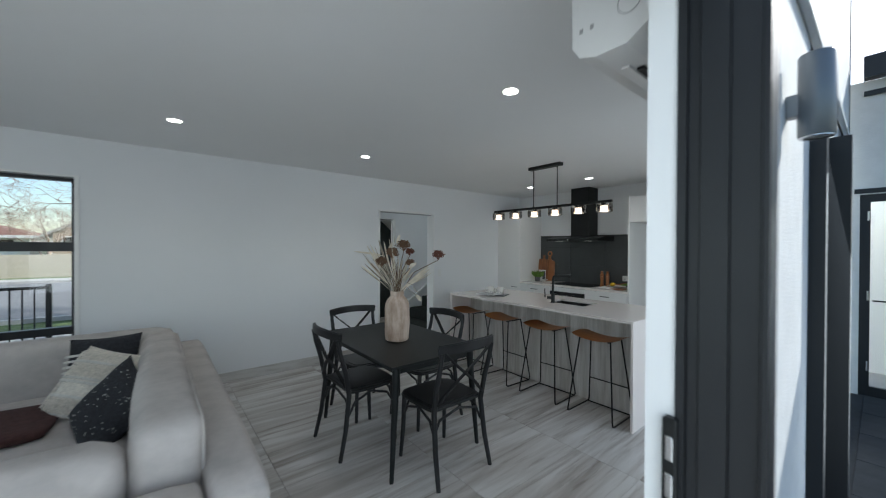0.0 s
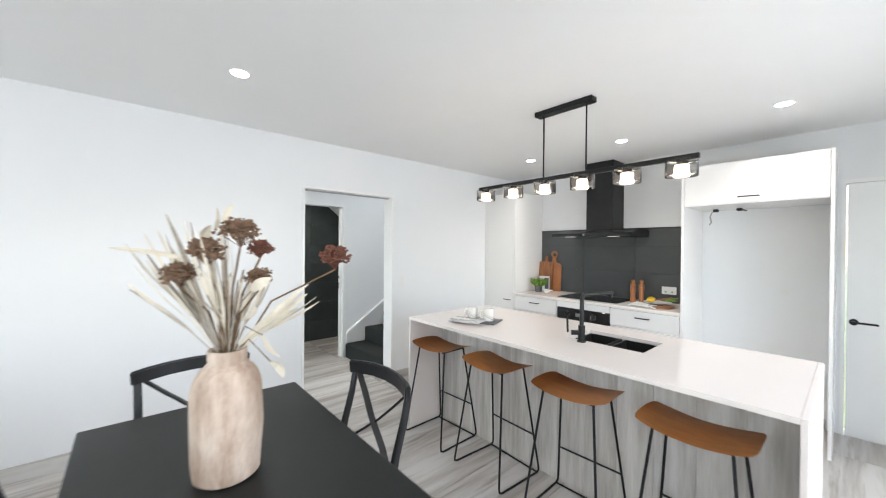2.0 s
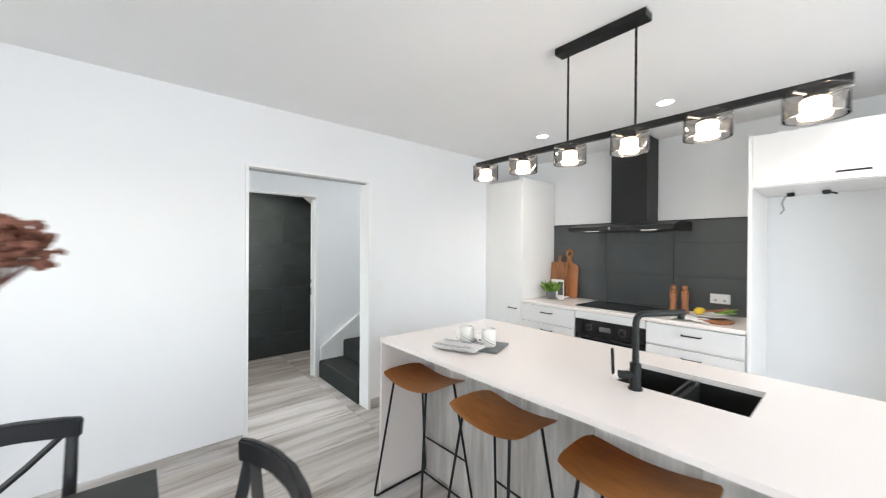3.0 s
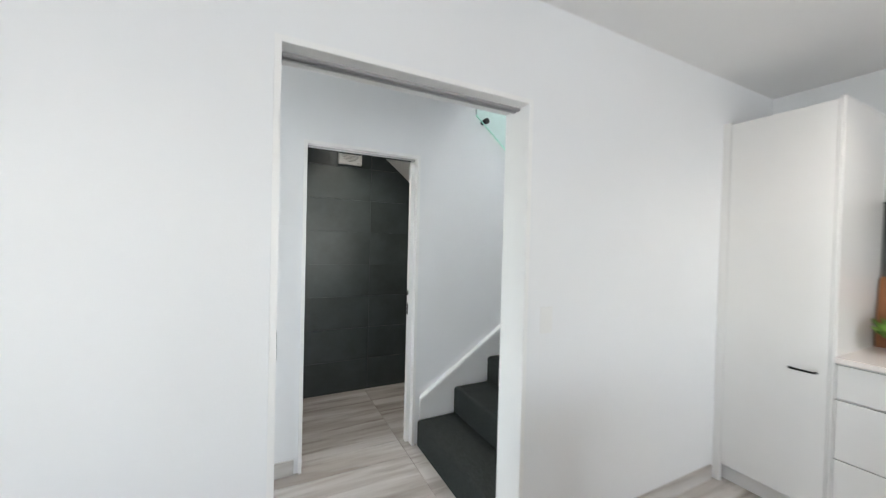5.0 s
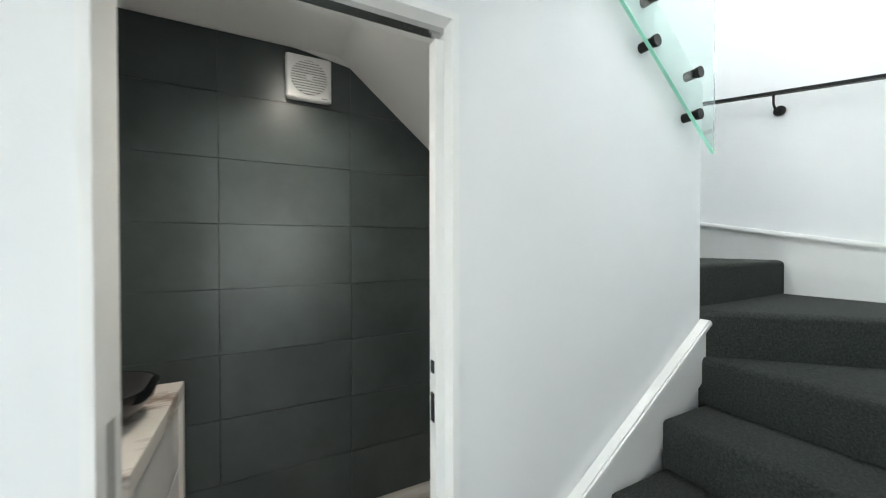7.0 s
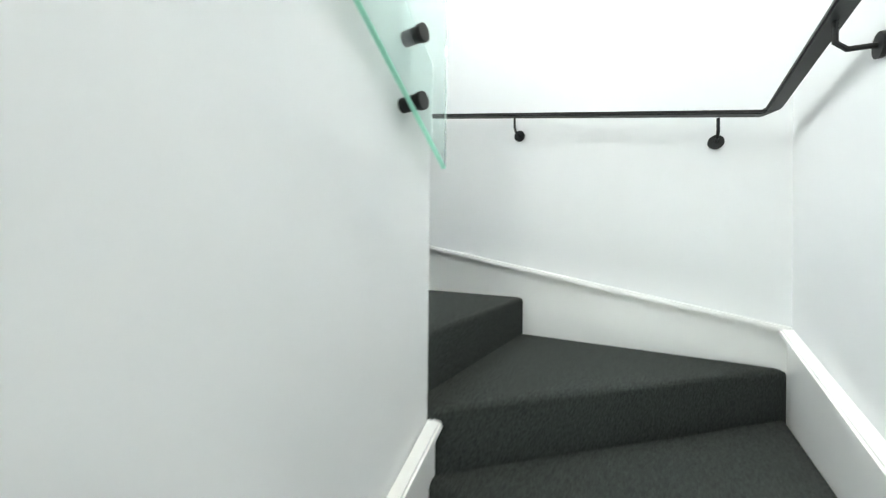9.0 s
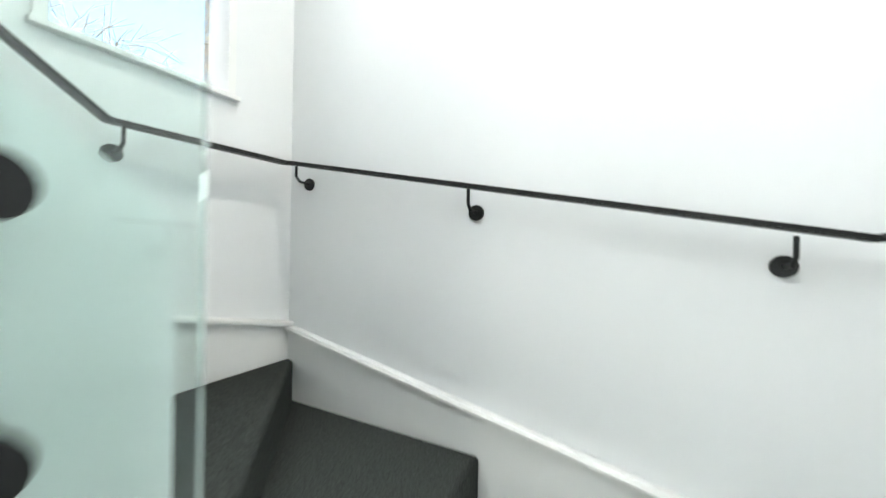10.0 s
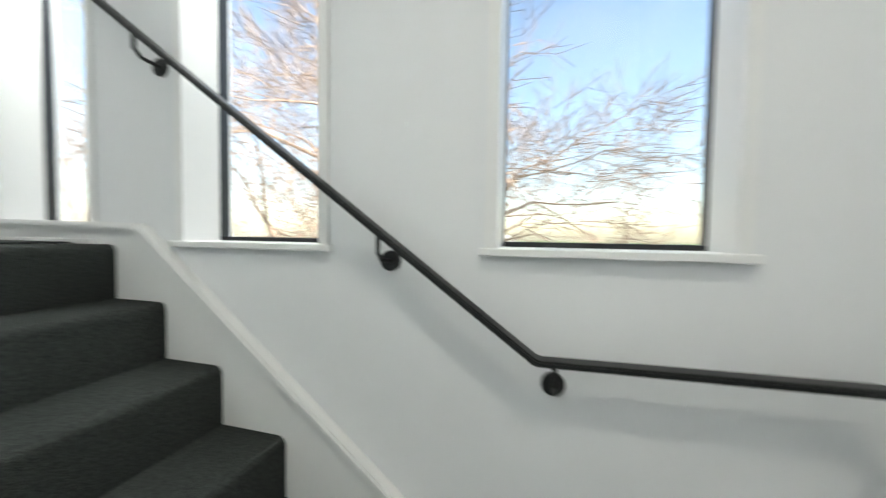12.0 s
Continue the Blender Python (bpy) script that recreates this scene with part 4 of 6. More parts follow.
# worktop things
cbd = thing("chopping_board", "rectangular acacia board with a short handle leaning on the tiles", "chopping board", "chopping boards", at=pose(6.02, 4.372, 0.901, 0, 6, 0))
ol = [(-0.102, 0.0), (0.102, 0.0), (0.102, 0.375), (0.092, 0.385), (0.024, 0.388), (0.018, 0.40), (0.018, 0.452), (0.010, 0.462), (-0.010, 0.462), (-0.018, 0.452), (-0.018, 0.40), (-0.024, 0.388), (-0.092, 0.385), (-0.102, 0.375)]
part("board", prism(ol, 'x', -0.009, 0.009), ACACIA, cbd, "light streaked acacia")
cbr = thing("chopping_board", "dark acacia paddle board with a ring handle leaning on the tiles", "chopping board", "chopping boards", at=pose(6.065, 4.275, 0.901, 0, 4, 0))
ol = [(-0.108, 0.0), (0.108, 0.0), (0.108, 0.33), (0.095, 0.355), (0.04, 0.375), (0.026, 0.40), (0.024, 0.435), (-0.024, 0.435), (-0.026, 0.40), (-0.04, 0.375), (-0.095, 0.355), (-0.108, 0.33)]
part("board", prism(ol, 'x', -0.009, 0.009), WOODP, cbr)
rg = bmesh.new()
ring_tube(rg, [(0, 0.037 * math.cos(a), 0.482 + 0.037 * math.sin(a)) for a in [2 * math.pi * j / 28 for j in range(29)]], 0.0125, 10, False)
part("ring_handle", rg, WOODP, cbr, smooth=True)
card = solid("recipe_card", rbox(5.955, 5.959, 4.262, 4.415, 0.901, 1.098, 0.001, 1), PLASTW, "white recipe card standing before the boards", "card")
for k in range(4):
    bar = part("text_bar", bx(5.9535, 5.9548, 4.345, 4.40 - 0.01 * (k % 2), 1.06 - k * 0.025, 1.066 - k * 0.025), PLASTG, card)
part("picture", bx(5.9535, 5.9548, 4.272, 4.33, 0.93, 1.075), SLATE, card, "grey printed picture")
pot = thing("potted_herb", "leafy green herb in a dark pot", "plant", at=pose(5.82, 4.335, 0.901))
part("pot", lathe([(0.035, 0), (0.045, 0.01), (0.05, 0.075), (0.045, 0.075), (0.04, 0.03), (0.005, 0.03)], 24), SLATE, pot, smooth=True)
rng = random.Random(4)
b = bmesh.new()
for k in range(190):
    a, tl = rng.uniform(0, 6.28), rng.uniform(0.1, 1.0)
    r0 = rng.uniform(0, 0.03)
    base = Vector((r0 * math.cos(a), r0 * math.sin(a), 0.06))
    tip = base + Vector((math.cos(a) * 0.10 * tl, math.sin(a) * 0.10 * tl, rng.uniform(0.05, 0.13)))
    d = (tip - base).normalized()
    s = d.cross(Vector((rng.uniform(-1, 1), rng.uniform(-1, 1), rng.uniform(-1, 1)))).normalized() * 0.010
    mid = base + (tip - base) * 0.72
    q = [bm_v for bm_v in (b.verts.new(base), b.verts.new(mid + s), b.verts.new(tip), b.verts.new(mid - s))]
    b.faces.new(q)
part("foliage", b, GREEN, pot)
bowl = solid("small_bowl", lathe([(0.02, 0), (0.035, 0.012), (0.045, 0.035), (0.042, 0.035), (0.03, 0.014), (0.005, 0.01)], 24), MUGC, "small white bowl by the herb", "bowl", smooth=True)
bowl.matrix_world = pose(5.79, 4.195, 0.901)
pestle = solid("pestle", ring_tube(bmesh.new(), [(5.79, 4.20, 0.925), (5.80, 4.15, 0.938), (5.805, 4.118, 0.942)], [0.010, 0.006, 0.007], 10), MUGC, "white pestle resting in the small bowl", "pestle", smooth=True)


def mill(x, y, label):
    m = thing("pepper_mill", label, "pepper mill", "mills by the hob", at=pose(x, y, 0.901))
    part("body", lathe([(0.03, 0), (0.031, 0.01), (0.026, 0.03), (0.022, 0.08), (0.026, 0.13), (0.029, 0.15), (0.027, 0.16)], 24), WOODP, m, smooth=True)
    part("head", lathe([(0.024, 0.163), (0.029, 0.175), (0.028, 0.19), (0.015, 0.205), (0.020, 0.218), (0.018, 0.232), (0.006, 0.24)], 24), WOODP, m, smooth=True)


mill(5.875, 3.20, "turned wooden pepper mill on the worktop")
mill(5.875, 3.115, "turned wooden salt mill on the worktop")
rb = solid("round_board", lathe([(0.11, 0), (0.115, 0.006), (0.115, 0.014), (0.11, 0.018)], 36), ACACIA, "round wooden board on the worktop", "board", smooth=True)
rb.matrix_world = pose(5.70, 2.88, 0.901)
pl = solid("plate", lathe([(0.06, 0), (0.07, 0.004), (0.125, 0.02), (0.125, 0.023), (0.07, 0.008), (0.005, 0.006)], 36), MUGC, "white ceramic plate on the round board", "plate", smooth=True)
pl.matrix_world = pose(5.77, 2.93, 0.92)
lm = solid("lemon", lathe([(0.004, -0.04), (0.016, -0.032), (0.027, -0.012), (0.027, 0.012), (0.016, 0.032), (0.004, 0.042)], 20), LEMON, "yellow lemon on the plate", "lemon", smooth=True)
lm.matrix_world = pose(5.79, 2.995, 0.958, 80, 0, 30)
spn = solid("wooden_spoon", ring_tube(bmesh.new(), [(5.80, 2.99, 0.952), (5.80, 2.93, 0.962), (5.82, 2.86, 0.975), (5.83, 2.82, 0.98)], [0.007, 0.007, 0.010, 0.016], 10), ACACIA, "wooden spoon lying on the plate", "spoon", smooth=True)
sage = thing("herb_sprig", "green herb sprig lying on the plate", "herb")
for k, (p, q) in enumerate((((5.79, 2.88, 0.957), (5.82, 2.76, 0.995)), ((5.78, 2.90, 0.955), (5.77, 2.755, 0.972)), ((5.80, 2.87, 0.960), (5.85, 2.775, 0.99)))):
    p, q = Vector(p), Vector(q)
    part("leaf", ring_tube(bmesh.new(), [p, p.lerp(q, 0.4), p.lerp(q, 0.75), q], [0.002, 0.009, 0.008, 0.001], 6), GREEN, sage)
tw2 = thing("tea_towel", "crumpled pale grey tea towel on the worktop", "towel", at=pose(5.66, 3.02, 0.901, 0, 0, 10))
b = bmesh.new()
bmesh.ops.create_grid(b, x_segments=22, y_segments=22, size=0.5)
for v in b.verts:
    v.co = Vector((v.co.x * 0.20, v.co.y * 0.24, 0.016 + 0.018 * noise.noise(Vector((v.co.x * 5, v.co.y * 5, 8)))))
bmesh.ops.solidify(b, geom=b.faces[:], thickness=0.004)
part("cloth", b, LINEN, tw2, smooth=True)

# ---------------------------------------------------------------- pendant and downlights
PX = 4.1
PD = thing("linear_pendant", "black linear pendant with six smoked glass shades", "pendant light")
part("ceiling_plate", rbox(PX - 0.035, PX + 0.035, 2.775, 3.205, CZ - 0.035, CZ, 0.002, 1), BLACK, PD)
for y in (3.148, 2.826):
    part("rod", tube([(PX, y, CZ - 0.036), (PX, y, 1.975)], 0.0055, 8), BLACK, PD)
part("bar", rbox(PX - 0.012, PX + 0.012, 2.20, 3.78, 1.950, 1.978, 0.002, 1), BLACK, PD)
for y in [3.705 - 0.2845 * k for k in range(6)]:
    sh = part("shade", lathe([(0.077, 1.862), (0.078, 1.864), (0.078, 1.948), (0.075, 1.948), (0.075, 1.864)], 36, False), SMOKE, PD, "smoked glass drum", True)
    sh.location = (PX, y, 0)
    sh.visible_shadow = False
    cp = part("holder", lathe([(0.02, 1.925), (0.03, 1.93), (0.03, 1.955)], 20), BLACK, PD, smooth=True)
    cp.location = (PX, y, 0)
    df = part("diffuser", lathe([(0.035, 1.862), (0.039, 1.865), (0.039, 1.889), (0.037, 1.892), (0.028, 1.893), (0.028, 1.898), (0.036, 1.899), (0.036, 1.922), (0.033, 1.925)], 24), LAMPP, PD, "glowing opal diffuser", True)
    df.location = (PX, y, 0)
    for k in range(3):
        a = 2 * math.pi * k / 3 + 0.5
        part("clip", tube([(PX + 0.03 * math.cos(a), y + 0.03 * math.sin(a), 1.938), (PX + 0.082 * math.cos(a), y + 0.082 * math.sin(a), 1.938)], 0.004, 6), CHROME, PD)


def downlight(x, y):
    d = thing("downlight", "recessed round white downlight, switched on", "downlight", "ceiling downlights", at=pose(x, y, CZ))
    part("rim", lathe([(0.043, -0.001), (0.054, -0.004), (0.054, 0.0), (0.043, 0.0)], 28, False), PLASTW, d)
    part("lens", lathe([(0.044, -0.001), (0.044, -0.003)], 28), LAMPW, d)
    lamp = new("downlight_lamp", bpy.data.lights.new("downlight_lamp", 'SPOT'))
    lamp.data.energy, lamp.data.spot_size, lamp.data.spot_blend, lamp.data.shadow_soft_size, lamp.data.color = 6.2, radians(130), 0.8, 0.05, (1, 0.95, 0.88)
    lamp.matrix_world = look((x, y, CZ - 0.02), (x, y, 0))


for x, y in ((0.68, 3.93), (2.31, 3.99), (2.26, 1.95), (5.17, 1.98), (5.23, 3.07), (5.25, 4.07)):
    downlight(x, y)

SDL = thing("stair_downlight", "recessed round downlight over the stairwell, switched on", "downlight")
part("rim", tube([(5.72, 5.55, TOP - 0.004), (5.72, 5.55, TOP)], 0.055, 28), PLASTW, SDL)
part("lens", tube([(5.72, 5.55, TOP - 0.006), (5.72, 5.55, TOP - 0.0045)], 0.044, 28), LAMPW, SDL)
sl = new("stair_lamp", bpy.data.lights.new("stair_lamp", 'SPOT'))
sl.data.energy, sl.data.spot_size, sl.data.spot_blend, sl.data.shadow_soft_size, sl.data.color = 38, radians(110), 0.7, 0.08, (1, 0.96, 0.90)
sl.matrix_world = look((5.72, 5.55, TOP - 0.02), (5.72, 5.60, 0))

AC = thing("heat_pump", "white wall-mounted heat pump above the doors", "heat pump")
part("housing", prism([(YS, 2.06), (YS + 0.09, 2.0), (YS + 0.17, 1.998), (YS + 0.215, 2.012), (YS + 0.236, 2.045), (YS + 0.24, 2.32), (YS + 0.21, 2.35), (YS, 2.35)], 'x', 1.455, 2.45), PLASTW, AC)
part("louvre", bx(1.60, 2.43, YS + 0.108, YS + 0.126, 1.991, 2.02), BLACK, AC)
part("flap", bx(1.56, 2.435, YS + 0.130, YS + 0.150, 1.990, 1.9955), PLASTW, AC)
for y in (0.175, 0.205):
    part("indicator", bx(1.4535, 1.4548, YS + y, YS + y + 0.010, 2.075, 2.087), PLASTG, AC)
emblem = bmesh.new()
ring_tube(emblem, [(1.4545, YS + 0.085 + 0.028 * math.cos(a), 2.10 + 0.028 * math.sin(a)) for a in [2 * math.pi * j / 28 for j in range(29)]], 0.0014, 6, False)
part("round_emblem", emblem, PLASTG, AC)
for nm, y in (("light_switch", 0),):
    sw_ = thing(nm, "white rocker light switch beside the doorway", "light switch")
    part("plate", rbox(4.10, 4.17, YL - 0.003, YL, 1.02, 1.138, 0.001, 1), PLASTW, sw_)
    part("rocker", rbox(4.125, 4.145, YL - 0.0045, YL - 0.0025, 1.085, 1.11, 0.0005, 1), PLASTW, sw_)
for z in (0.192, 0.287):
    o = thing("wall_outlet", "white power outlet low on the wall", "power outlet", "wall outlets")
    part("plate", rbox(0.833, 0.948, YL - 0.008, YL, z, z + 0.085, 0.003, 1), PLASTW, o)
    part("socket", bx(0.855, 0.87, YL - 0.0095, YL - 0.0079, z + 0.03, z + 0.05), PLASTW, o)
    part("socket", bx(0.91, 0.925, YL - 0.0095, YL - 0.0079, z + 0.03, z + 0.05), PLASTW, o)

# ---------------------------------------------------------------- dining
TB = thing("dining_table", "matt black dining table with thin top and tapered legs", "dining table")
TX0, TX1, TY0, TY1 = 1.69, 2.50, 2.39, 3.60
part("tabletop", rbox(TX0, TX1, TY0, TY1, 0.732, 0.75, 0.006, 2), TABLEB, TB)
ap = bmesh.new()
for c in ((TX0 + 0.1, TX1 - 0.1, TY0 + 0.08, TY0 + 0.1), (TX0 + 0.1, TX1 - 0.1, TY1 - 0.1, TY1 - 0.08), (TX0 + 0.08, TX0 + 0.1, TY0 + 0.08, TY1 - 0.08), (TX1 - 0.1, TX1 - 0.08, TY0 + 0.08, TY1 - 0.08)):
    box(ap, c[0], c[1], c[2], c[3], 0.67, 0.731)
part("apron", ap, TABLEB, TB)
for x, sx in ((TX0, 1), (TX1, -1)):
    for y, sy in ((TY0, 1), (TY1, -1)):
        lg = part("leg", ring_tube(bmesh.new(), [(x + sx * 0.085, y + sy * 0.085, 0.732), (x + sx * 0.03, y + sy * 0.05, 0.006)], [0.026, 0.014], 16), TABLEB, TB, smooth=True)
        part("foot", tube([(x + sx * 0.03, y + sy * 0.05, 0.0), (x + sx * 0.03, y + sy * 0.05, 0.008)], 0.011, 12), CHROME, lg)


def crossback_chair(label, m):
    """Bentwood crossback chair; its back is at -y, the seat looks to +y."""
    c = thing("crossback_chair", label, "chair", "chairs round the table", at=m)
    so_ = [(-0.21, 0.0), (0.21, 0.0), (0.225, 0.06), (0.235, 0.24), (0.22, 0.36), (0.17, 0.405), (0, 0.42), (-0.17, 0.405), (-0.22, 0.36), (-0.235, 0.24), (-0.225, 0.06)]
    b = prism([(x, y) for x, y in so_], 'z', 0.445, 0.472)
    bmesh.ops.bevel(b, geom=[e for e in b.edges if abs(e.verts[0].co.z - e.verts[1].co.z) < 1e-5], offset=0.009, segments=3, affect='EDGES')
    part("seat", b, CHAIRB, c, smooth=True)
    b = prism([(x * 0.84, 0.2 + (y - 0.2) * 0.84) for x, y in so_], 'z', 0.468, 0.476)
    part("seat_pad", b, CHAIRB, c)
    for s in (1, -1):
        part("back_leg", ring_tube(bmesh.new(), [(s * 0.225, -0.075, 0.0), (s * 0.215, -0.03, 0.2), (s * 0.205, 0.0, 0.44), (s * 0.212, -0.035, 0.62), (s * 0.214, -0.075, 0.76), (s * 0.216, -0.092, 0.85)], [0.014, 0.017, 0.018, 0.017, 0.016, 0.015], 12), CHAIRB, c, smooth=True)
        part("front_leg", ring_tube(bmesh.new(), [(s * 0.185, 0.37, 0.445), (s * 0.19, 0.38, 0.2), (s * 0.20, 0.395, 0.0)], [0.018, 0.016, 0.013], 12), CHAIRB, c, smooth=True)
        part("back_brace", flat_bar([(s * 0.20, -0.02, 0.50), (s * 0.10, -0.045, 0.60), (-s * 0.02, -0.072 - s * 0.008, 0.69), (-s * 0.12, -0.088, 0.775), (-s * 0.20, -0.10, 0.85)], 0.028, 0.010, up=(0, -1, 0.3)), CHAIRB, c, smooth=True)
        part("side_hoop", tube([(s * 0.205, 0.0, 0.30), (s * 0.20, 0.05, 0.38), (s * 0.195, 0.18, 0.425), (s * 0.19, 0.32, 0.38), (s * 0.188, 0.375, 0.30)], 0.009, 8), CHAIRB, c, smooth=True)
    pts = [(-0.238, -0.075), (-0.19, -0.098), (-0.1, -0.122), (0, -0.13), (0.1, -0.122), (0.19, -0.098), (0.238, -0.075)]
    rail = flat_bar([(x, y, 0.865 + 0.012 * (1 - (x / 0.238) ** 2)) for x, y in pts], 0.062, 0.024)
    part("top_rail", rail, CHAIRB, c, smooth=True)
    part("front_hoop", tube([(-0.188, 0.375, 0.30), (-0.15, 0.37, 0.39), (0, 0.37, 0.43), (0.15, 0.37, 0.39), (0.188, 0.375, 0.30)], 0.009, 8), CHAIRB, c, smooth=True)
    part("back_hoop", tube([(-0.205, 0.0, 0.30), (-0.16, 0.0, 0.39), (0, 0.0, 0.43), (0.16, 0.0, 0.39), (0.205, 0.0, 0.30)], 0.009, 8), CHAIRB, c, smooth=True)
    return c


ch = crossback_chair("black crossback wooden chair at the table end", pose(2.13, 2.27, 0, 0, 0, 0))
for x, y, a in ((1.625, 3.08, -88), (2.085, 3.70, 181), (2.61, 3.08, 92)):
    copy_thing(ch, pose(x, y, 0, 0, 0, a))

VS = thing("wooden_vase", "whitewashed turned wooden vase with dried flowers' stems", "vase", at=pose(2.075, 2.955, 0.75))
VS["label"] = "whitewashed rough-turned wooden vase on the table"
for nm, prof in (("body", [(0.082, 0.0), (0.092, 0.008), (0.098, 0.06), (0.101, 0.15), (0.099, 0.25), (0.094, 0.29), (0.086, 0.312), (0.083, 0.316), (0.081, 0.322), (0.070, 0.335)]), ("neck", [(0.071, 0.333), (0.064, 0.338), (0.062, 0.345), (0.054, 0.352), (0.056, 0.385), (0.054, 0.392), (0.044, 0.39), (0.042, 0.34), (0.02, 0.335)])):
    b = lathe(prof, 36)
    for v in b.verts:
        v.co += Vector((v.co.x, v.co.y, 0)) * (0.05 * noise.noise(v.co * 9))
    part(nm, b, VASEW, VS, smooth=True)

BQ = thing("dried_bouquet", "dried arrangement of bleached leaves and brown umbels", "dried flowers", at=pose(2.075, 2.955, 0.75 + 0.37))
rng = random.Random(11)


def blade(bm, base, tip, wdt, rngv):
    base, tip = Vector(base), Vector(tip)
    d = (tip - base)
    s = d.cross(Vector((rngv.uniform(-1, 1), rngv.uniform(-1, 1), 0.2))).normalized()
    nrm = d.cross(s).normalized()
    prev = None
    for k in range(6):
        f = k / 5
        ww_ = wdt * math.sin(math.pi * (0.06 + 0.9 * f)) ** 0.8
        c = base + d * f + Vector((0, 0, -0.10 * d.xy.length * f * f)) + nrm * 0.01 * math.sin(f * 3)
        cur = (bm.verts.new(c + s * ww_), bm.verts.new(c + nrm * ww_ * 0.3), bm.verts.new(c - s * ww_))
        if prev:
            bm.faces.new((prev[0], cur[0], cur[1], prev[1]))
            bm.faces.new((prev[1], cur[1], cur[2], prev[2]))
        prev = cur


def umbel(x, y, z, r, material, hang=0.0):
    st = part("umbel", tube([(x * 0.05, y * 0.05, -0.02), (x * 0.4, y * 0.4, z * 0.55), (x, y, z - r * 0.7)], 0.003, 6), STEMB, BQ)
    b_ = bmesh.new()
    for k in range(125):
        a, h = rng.uniform(0, 6.28), rng.uniform(0.0, 1.0)
        rr = r * math.sqrt(1 - (h * 0.8) ** 2) * rng.uniform(0.75, 1.0)
        p = Vector((x + rr * math.cos(a) * rng.uniform(0.3, 1), y + rr * math.sin(a) * rng.uniform(0.3, 1), z + r * (0.75 * h - 0.2)))
        if k < 26:
            ring_tube(b_, [(x, y, z - r * 0.7), p], 0.0012, 3)
        for j in range(3):
            q = p + Vector((rng.uniform(-1, 1), rng.uniform(-1, 1), rng.uniform(-1, 1))) * r * 0.16
            mm = Matrix.Translation(q) @ Matrix.Diagonal((*[rng.uniform(0.7, 1.3)] * 3, 1))
            bmesh.ops.create_icosphere(b_, subdivisions=1, radius=r * 0.075, matrix=mm)
    part("flower_head", b_, material, st)


RT, FR = Vector((0.75, -0.66, 0)), Vector((-0.66, -0.75, 0))   # along the table's diagonal, and across it


def spot(across, out, z):
    return RT * across + FR * out + Vector((0, 0, z))


for across, out, z, r, m in ((0.055, 0.03, 0.385, 0.062, DRYB), (-0.035, 0.05, 0.325, 0.062, DRYB), (-0.115, 0.05, 0.255, 0.058, DRYB), (0.10, 0.0, 0.335, 0.042, DRYR), (0.11, 0.02, 0.245, 0.046, DRYB), (0.328, -0.03, 0.31, 0.056, DRYR)):
    p = spot(across, out, z)
    umbel(p.x, p.y, p.z, r, m)


def leaf(name, base, tip, w, material=DRYW, stalk=False):
    b_ = bmesh.new()
    blade(b_, base, tip, w, rng)
    if stalk:
        ring_tube(b_, [(0, 0, -0.03), base], 0.0014, 4)
    part(name, b_, material, BQ)


# grey-white blades fanning out on one side, some curling over
for k in range(34):
    across, z = rng.uniform(-0.30, -0.02), rng.uniform(0.22, 0.46)
    z -= 0.28 * max(0.0, -across - 0.12)
    tip = spot(across, rng.uniform(-0.10, 0.09), z)
    f0 = rng.uniform(0.30, 0.6)
    leaf("dried_leaf", tip * f0 + Vector((0, 0, -0.01)), tip, rng.uniform(0.005, 0.009), DRYW if k % 3 else DRYG, True)
leaf("dried_leaf", spot(-0.10, 0.03, 0.30), spot(-0.34, 0.04, 0.36), 0.008, DRYW, True)
# upright pale blades
for k in range(14):
    tip = spot(rng.uniform(-0.06, 0.13), rng.uniform(-0.05, 0.09), rng.uniform(0.24, 0.36))
    leaf("dried_leaf", tip * 0.35, tip, rng.uniform(0.005, 0.009), DRYW, True)
# blades leaning out the other way, lower
for k in range(12):
    across = rng.uniform(0.12, 0.29)
    tip = spot(across, rng.uniform(-0.05, 0.10), 0.06 + 0.55 * across + rng.uniform(-0.03, 0.06))
    leaf("dried_leaf", tip * rng.uniform(0.15, 0.45), tip, rng.uniform(0.007, 0.011), DRYW, True)
# broad papery petals at the top and hanging low
for (a0, o0, z0), (a1, o1, z1), w in (((0.0, 0.02, 0.40), (0.025, 0.02, 0.475), 0.014), ((-0.04, 0.02, 0.37), (-0.025, 0.02, 0.465), 0.015), ((-0.06, 0.03, 0.34), (-0.03, 0.04, 0.41), 0.016), ((0.10, 0.05, 0.21), (0.16, 0.05, 0.255), 0.017), ((0.07, 0.05, 0.12), (0.12, 0.06, 0.17), 0.017), ((0.13, 0.04, 0.075), (0.185, 0.04, 0.015), 0.019), ((0.155, 0.04, -0.005), (0.195, 0.04, -0.05), 0.018)):
    p, q = spot(a0, o0, z0), spot(a1, o1, z1)
    b = bmesh.new()
    blade(b, p, q, w, rng)
    petal = part("papery_petal", b, DRYW, BQ, "white papery petal")
    part("stem", tube([(0.01, 0, 0), p * 0.5 + Vector((0, 0, 0.06)), p], 0.0016, 5), STEMB, petal)
for k in range(26):
    a, r = rng.uniform(0, 6.28), rng.uniform(0.01, 0.10)
    part("stem", tube([(0.02 * math.cos(a), 0.02 * math.sin(a), -0.05), (r * 0.4 * math.cos(a), r * 0.4 * math.sin(a), 0.12), (r * math.cos(a), r * math.sin(a), rng.uniform(0.15, 0.27))], 0.0018, 5), STEMB, BQ)

# ---------------------------------------------------------------- stools


